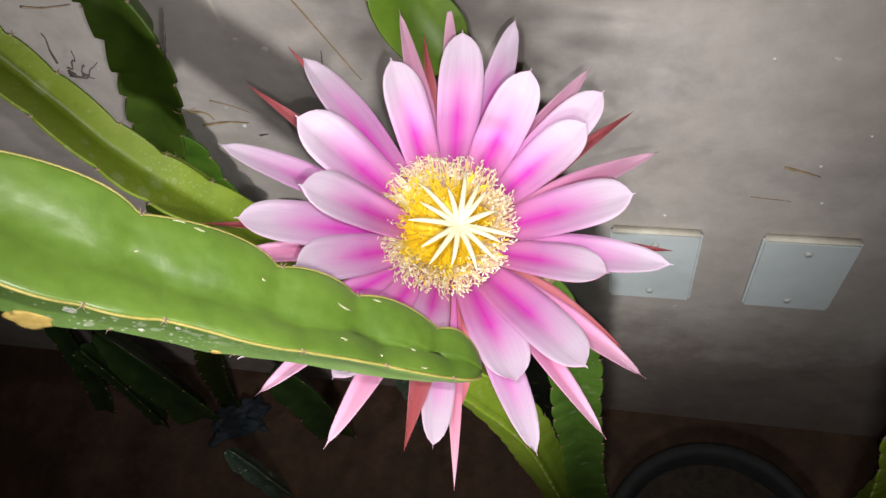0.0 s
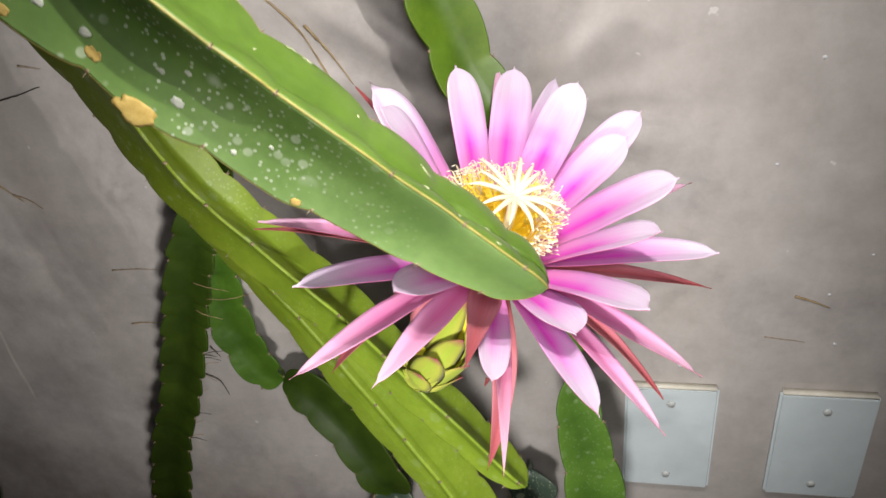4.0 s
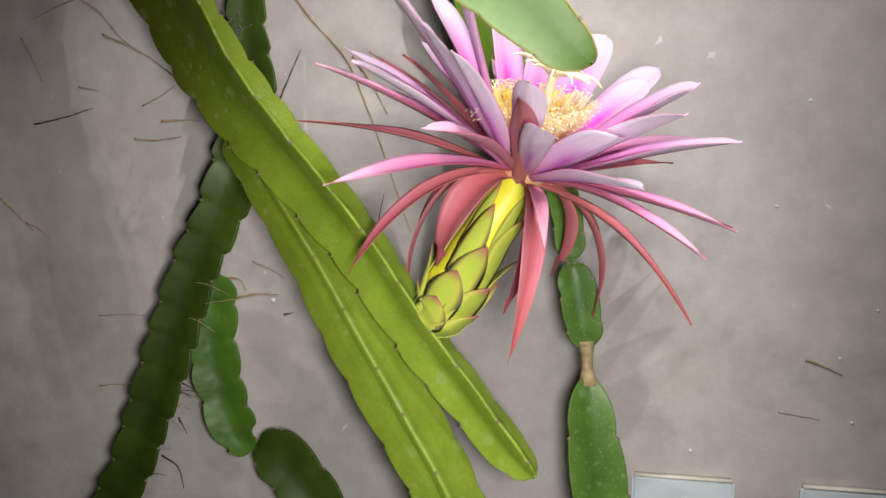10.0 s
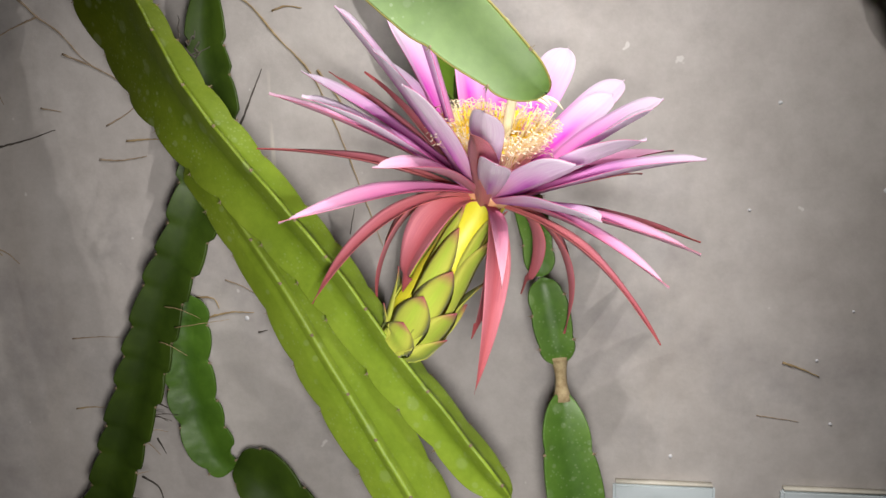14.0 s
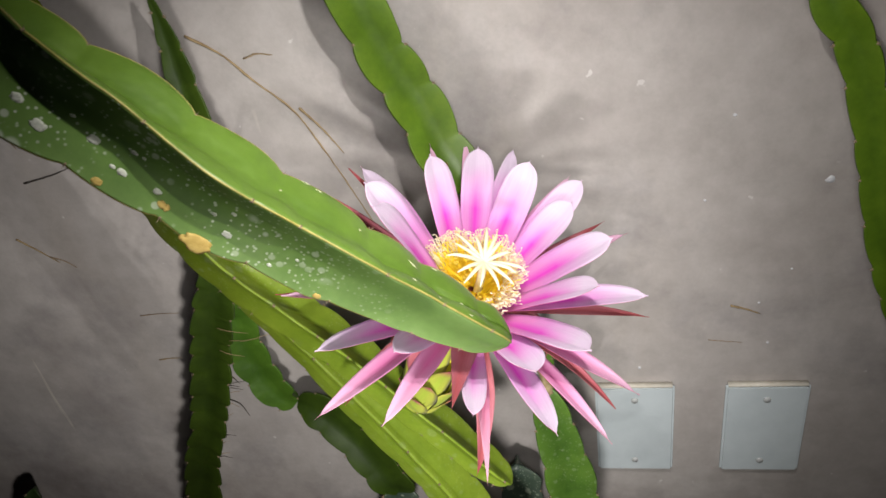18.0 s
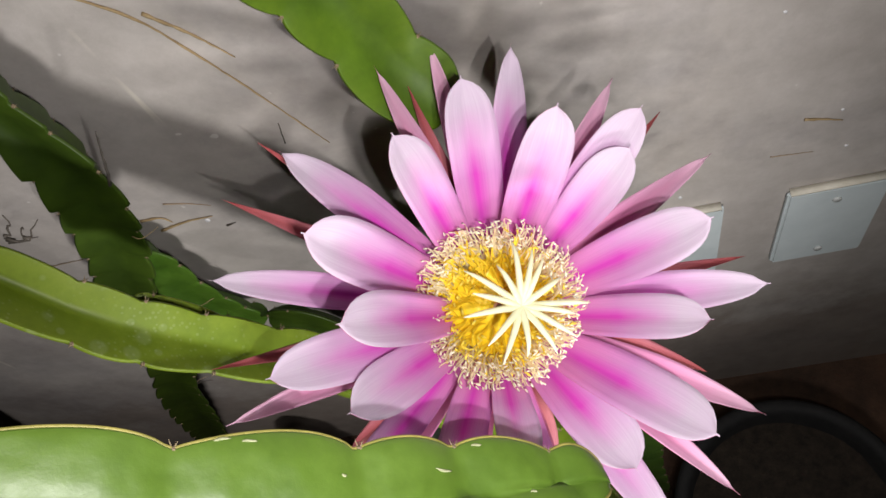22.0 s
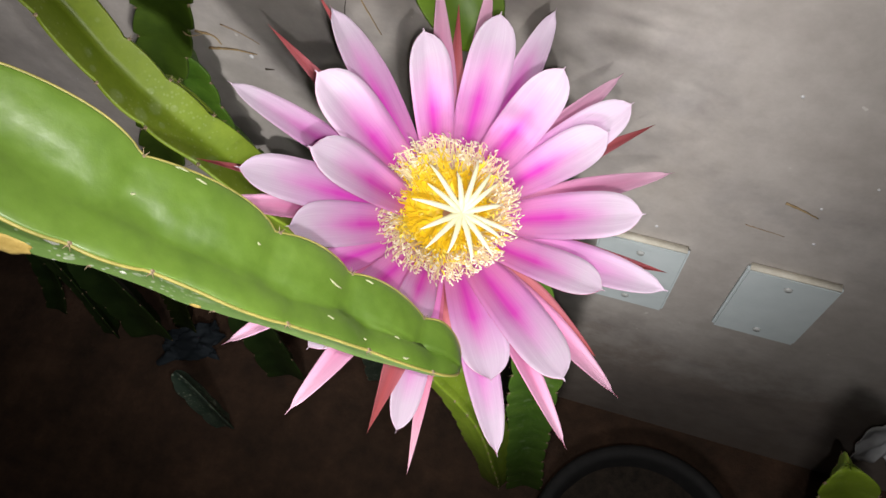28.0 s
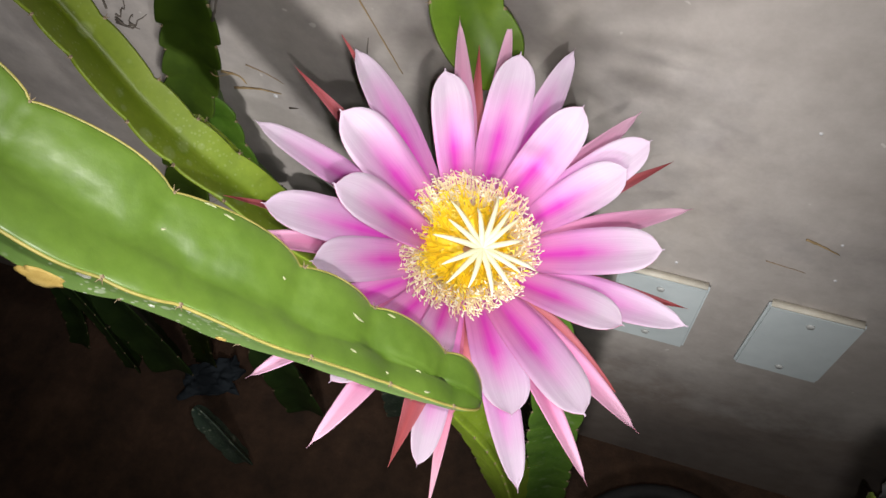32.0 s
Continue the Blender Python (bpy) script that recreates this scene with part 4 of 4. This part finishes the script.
def pistil():
    top = Vector((0.0517, 0.3117, 0.7680))
    bm = bmesh.new()
    tube_mesh(bm, spline([CENTRE, CENTRE.lerp(top, 0.5) + Vector((0.001, 0.001, 0.0)), top], 6), 0.0026, 12)
    bmesh.ops.transform(bm, matrix=HOME, verts=bm.verts)
    style = part("style", bm, STIGMA, flower, "pale cream style")
    rng = random.Random(8)
    for k in range(15):
        a = 2 * math.pi * (k + rng.uniform(-0.4, 0.4)) / 15
        out = math.cos(a) * E1 + math.sin(a) * E2
        ln = rng.uniform(0.018, 0.027)
        line = spline([top - AXIS * 0.001, top + out * ln * 0.35 + AXIS * 0.003, top + out * ln * 0.75 + AXIS * 0.0045, top + out * ln + AXIS * rng.uniform(0.001, 0.005)], 4)
        bm = bmesh.new()
        tube_mesh(bm, line, lambda t: 0.0013 * (1 - t ** 2.2) + 0.0002, 7)
        bmesh.ops.transform(bm, matrix=HOME, verts=bm.verts)
        part("stigma_lobe", bm, STIGMA, style)


pistil()


# ---- pot ----
def pot():
    x, y, r, h = 0.243, 0.300, 0.118, 0.10
    ob = tagged(new("plant_pot"), "wide round black plastic plant pot filled with dark soil", "pot")
    ob.matrix_basis = pose(x, y, 0)
    bm = bmesh.new()
    profile = ((r - 0.022, 0.0), (r - 0.006, h - 0.018), (r + 0.004, h - 0.016), (r + 0.006, h - 0.004), (r + 0.002, h), (r - 0.006, h), (r - 0.010, h - 0.006), (r - 0.014, h - 0.03), (r - 0.02, h - 0.05))
    skin(bm, [[Vector((q * math.cos(a), q * math.sin(a), z)) for a in (2 * math.pi * i / 56 for i in range(56))] for q, z in profile])
    part("pot_body", bm, RUBBER, ob)
    bm = bmesh.new()
    rings = [[Vector((q * math.cos(a), q * math.sin(a), h - 0.030 + 0.006 * noise.noise(Vector((q * 40 * math.cos(a), q * 40 * math.sin(a), 3))))) for a in (2 * math.pi * i / 56 for i in range(56))] for q in (r - 0.013, r * 0.75, r * 0.5, r * 0.25, 0.004)]
    made = skin(bm, rings)
    bm.faces.new(made[-1])
    part("soil", bm, SOIL, ob, "dark crumbly soil")


pot()


# ---- films and wrappers ----
def crumpled(name, centre, size, turn, mat, label, category, seed):
    """A crumpled sheet of plastic film, resting where it lies."""
    bm = bmesh.new()
    bmesh.ops.create_grid(bm, x_segments=22, y_segments=22, size=0.5)
    for v in bm.verts:
        p = Vector((v.co.x * 4.2 + seed, v.co.y * 4.2, seed * 1.7))
        n = abs(noise.noise(p)) + 0.5 * abs(noise.noise(p * 2.3))
        edge = 1 + 0.45 * noise.noise(p * 0.9)
        v.co = Vector((v.co.x * size[0] * edge, v.co.y * size[1] * edge, n * size[2]))
    bmesh.ops.solidify(bm, geom=bm.faces[:], thickness=0.0012)
    ob = tagged(new(name, mesh_of(name, bm, mat)), label, category)
    ob.matrix_basis = pose(*centre, *turn)
    return ob


crumpled("plastic_bag", (0.452, 0.470, 0.262), (0.060, 0.17, 0.020), (82, 0, 12), BAG, "torn white plastic film stuck against the wall", "plastic bag", 3)
crumpled("plastic_wrapper", (-0.40, 0.405, 0.003), (0.085, 0.055, 0.02), (0, 0, 20), BLUE, "crumpled blue-grey plastic wrapper lying on the floor", "wrapper", 7)
cactus_stem([(-0.345, 0.335, 0.135), (-0.325, 0.325, 0.08), (-0.305, 0.315, 0.0)],
            (0.020, 0.018, 0.012), (0.9, -0.3, 0.3), OLD, "pale grey-green cactus shoot tip low over the floor", 71, lobe=0.04, ends=(1.0, 0.2), areoles=False)


# ---- roots, twigs and chips on the wall ----
ROOTS = "dry aerial roots clinging to the wall"


def root(points, radius, mat, label="thin dry brown aerial root clinging to the wall", off=0.001, seed=0):
    """A wiry root over the wall's face, through (x, z) places, or free through (x, y, z)."""
    rng = random.Random(seed + len(points))
    if len(points[0]) == 2:
        off = 0.0003 - radius * 0.5
    line = resampled([(p[0], WALL_Y - radius - off, p[1]) if len(p) == 2 else p for p in points], 0.003)
    line = [p + Vector((rng.uniform(-1, 1), 0, rng.uniform(-1, 1))) * 0.0002 for p in line]
    bm = bmesh.new()
    tube_mesh(bm, line, lambda t: radius * 0.85 * (1 - 0.75 * t) * (1 + 0.25 * math.sin(37 * t + seed)) + 0.0001, 6)
    return tagged(new("aerial_root", mesh_of("aerial_root", bm, mat)), label, "root", ROOTS)


root([(-0.310, 0.816), (-0.276, 0.801), (-0.246, 0.781)], 0.0010, ROOT)
root([(-0.361, 0.870), (-0.343, 0.858), (-0.329, 0.845), (-0.311, 0.832), (-0.293, 0.812), (-0.278, 0.801)], 0.0012, ROOT)
root([(-0.329, 0.845), (-0.349, 0.838), (-0.370, 0.829)], 0.0008, ROOT)
root([(-0.374, 0.745), (-0.346, 0.751), (-0.322, 0.758)], 0.0009, ROOT_DARK)
root([(-0.286, 0.734), (-0.268, 0.733), (-0.246, 0.736)], 0.0009, ROOT)
root([(-0.278, 0.760), (-0.262, 0.768), (-0.250, 0.776)], 0.0007, ROOT)
root([(-0.333, 0.775), (-0.315, 0.772)], 0.0008, ROOT)
root([(-0.382, 0.814), (-0.373, 0.797), (-0.365, 0.779)], 0.0008, ROOT)
root([(-0.262, 0.748), (-0.243, 0.749), (-0.229, 0.748)], 0.0010, STRAW)
root([(-0.188, 0.638), (-0.174, 0.633), (-0.160, 0.625)], 0.0006, ROOT)
root([(-0.387, 0.664), (-0.375, 0.659), (-0.365, 0.650)], 0.0008, ROOT)
root([(-0.324, 0.588), (-0.301, 0.590), (-0.281, 0.590)], 0.0006, ROOT)
root([(-0.326, 0.528), (-0.313, 0.530), (-0.300, 0.530)], 0.0008, STRAW)
root([(-0.163, 0.596), (-0.155, 0.598)], 0.0009, ROOT_DARK)
root([(-0.213, 0.624), (-0.199, 0.623), (-0.194, 0.614)], 0.0012, STRAW)
root([(-0.207, 0.607), (-0.185, 0.612), (-0.165, 0.612)], 0.0012, STRAW)
root([(-0.255, 0.536), (-0.241, 0.530)], 0.0008, ROOT_DARK)
root([(-0.256, 0.505), (-0.249, 0.492)], 0.0008, ROOT_DARK)
root([(-0.272, 0.471), (-0.258, 0.462), (-0.253, 0.443)], 0.0009, ROOT_DARK)
root([(-0.179, 0.863), (-0.155, 0.846), (-0.135, 0.822), (-0.111, 0.796), (-0.096, 0.764), (-0.080, 0.722), (-0.068, 0.688), (-0.060, 0.665)], 0.0010, STRAW, "long thin straw-coloured aerial root on the wall")
root([(-0.138, 0.841), (-0.127, 0.844), (-0.115, 0.842)], 0.0009, STRAW)
root([(-0.105, 0.797), (-0.090, 0.776), (-0.078, 0.754)], 0.0011, STRAW)
root([(-0.412, 0.686), (-0.397, 0.673), (-0.380, 0.657)], 0.0010, STRAW)
root([(0.231, 0.580), (0.243, 0.576), (0.256, 0.570)], 0.0011, STRAW, "short flat straw-coloured root stuck on the wall")
root([(0.214, 0.540), (0.244, 0.536)], 0.0004, ROOT)
root([(-0.086, 0.911), (-0.044, 0.904), (-0.005, 0.891)], 0.0010, ROOT)
root([(-0.085, 0.674), (-0.083, 0.684), (-0.081, 0.694)], 0.0005, ROOT_DARK)
root([(-0.152, 0.425, 0.742), (-0.140, 0.42, 0.761), (-0.133, 0.42, 0.776), (-0.124, 0.42, 0.795)], 0.0012, ROOT_DARK, "dark twig-like root growing from the stem")
for k, (x, z, dx, dz) in enumerate(((-0.203, 0.632, 0.026, -0.009), (-0.196, 0.617, 0.040, 0.006), (-0.209, 0.606, 0.020, -0.010), (-0.155, 0.716, 0.016, 0.001))):
    root([(x, 0.412, z), (x + dx * 0.5, 0.408, z + dz * 0.3 + 0.002), (x + dx, 0.414, z + dz)], 0.00035, STRAW, "fine straw-coloured aerial root on the stem", seed=k)
for k in range(10):
    rng = random.Random(100 + k)
    t = rng.random()
    a = Vector((-0.226 - 0.047 * t, 0.425, 0.56 - 0.12 * t))
    d = Vector((rng.uniform(0.4, 1.0), rng.uniform(-0.1, 0.5), rng.uniform(-0.7, 0.3))).normalized() * rng.uniform(0.014, 0.028)
    root([tuple(a), tuple(a + d * 0.5 + Vector((0, 0, 0.003))), tuple(a + d)], 0.0005, ROOT if k % 2 else ROOT_DARK, "fine wiry root sprouting from the dark stem", seed=k)
for k in range(6):
    rng = random.Random(300 + k)
    a = Vector((-0.150 + rng.uniform(-0.005, 0.005), 0.366, 0.803 + rng.uniform(-0.008, 0.008)))
    pts = [a]
    for _ in range(4):
        pts.append(pts[-1] + Vector((rng.uniform(-0.004, 0.007), rng.uniform(-0.001, 0.003), rng.uniform(-0.005, 0.007))))
    root([tuple(p) for p in pts], 0.0006, ROOT_DARK, "curled dry brown root tangle on the stem", seed=k)


def chip(x, z, size, seed):
    """A flake of white paint stuck to the plaster."""
    rng = random.Random(seed)
    bm = bmesh.new()
    n = 8
    lo = [Vector((size * rng.uniform(0.6, 1) * math.cos(2 * math.pi * i / n), 0, size * rng.uniform(0.6, 1) * math.sin(2 * math.pi * i / n))) for i in range(n)]
    skin(bm, [lo, [v * 0.8 + Vector((0, -0.0008, 0)) for v in lo]])
    bm.faces.ensure_lookup_table()
    bm.verts.ensure_lookup_table()
    bm.faces.new(bm.verts[n:2 * n])
    ob = tagged(new("paint_chip", mesh_of("paint_chip", bm, BAG)), "tiny white paint chip on the plaster wall", "paint chip", "white chips on the wall")
    ob.matrix_basis = pose(x, WALL_Y, z)


for k, (x, z, size) in enumerate(((0.223, 0.764, 0.0018), (-0.172, 0.607, 0.0026), (0.265, 0.535, 0.0016), (0.254, 0.582, 0.0015), (0.205, 0.690, 0.0015), (0.296, 0.703, 0.0042),
                                  (0.263, 0.857, 0.0016), (0.154, 0.506, 0.0022), (0.277, 0.618, 0.0013), (0.350, 0.690, 0.0018), (-0.06, 0.87, 0.0014))):
    chip(x, z, size, k)
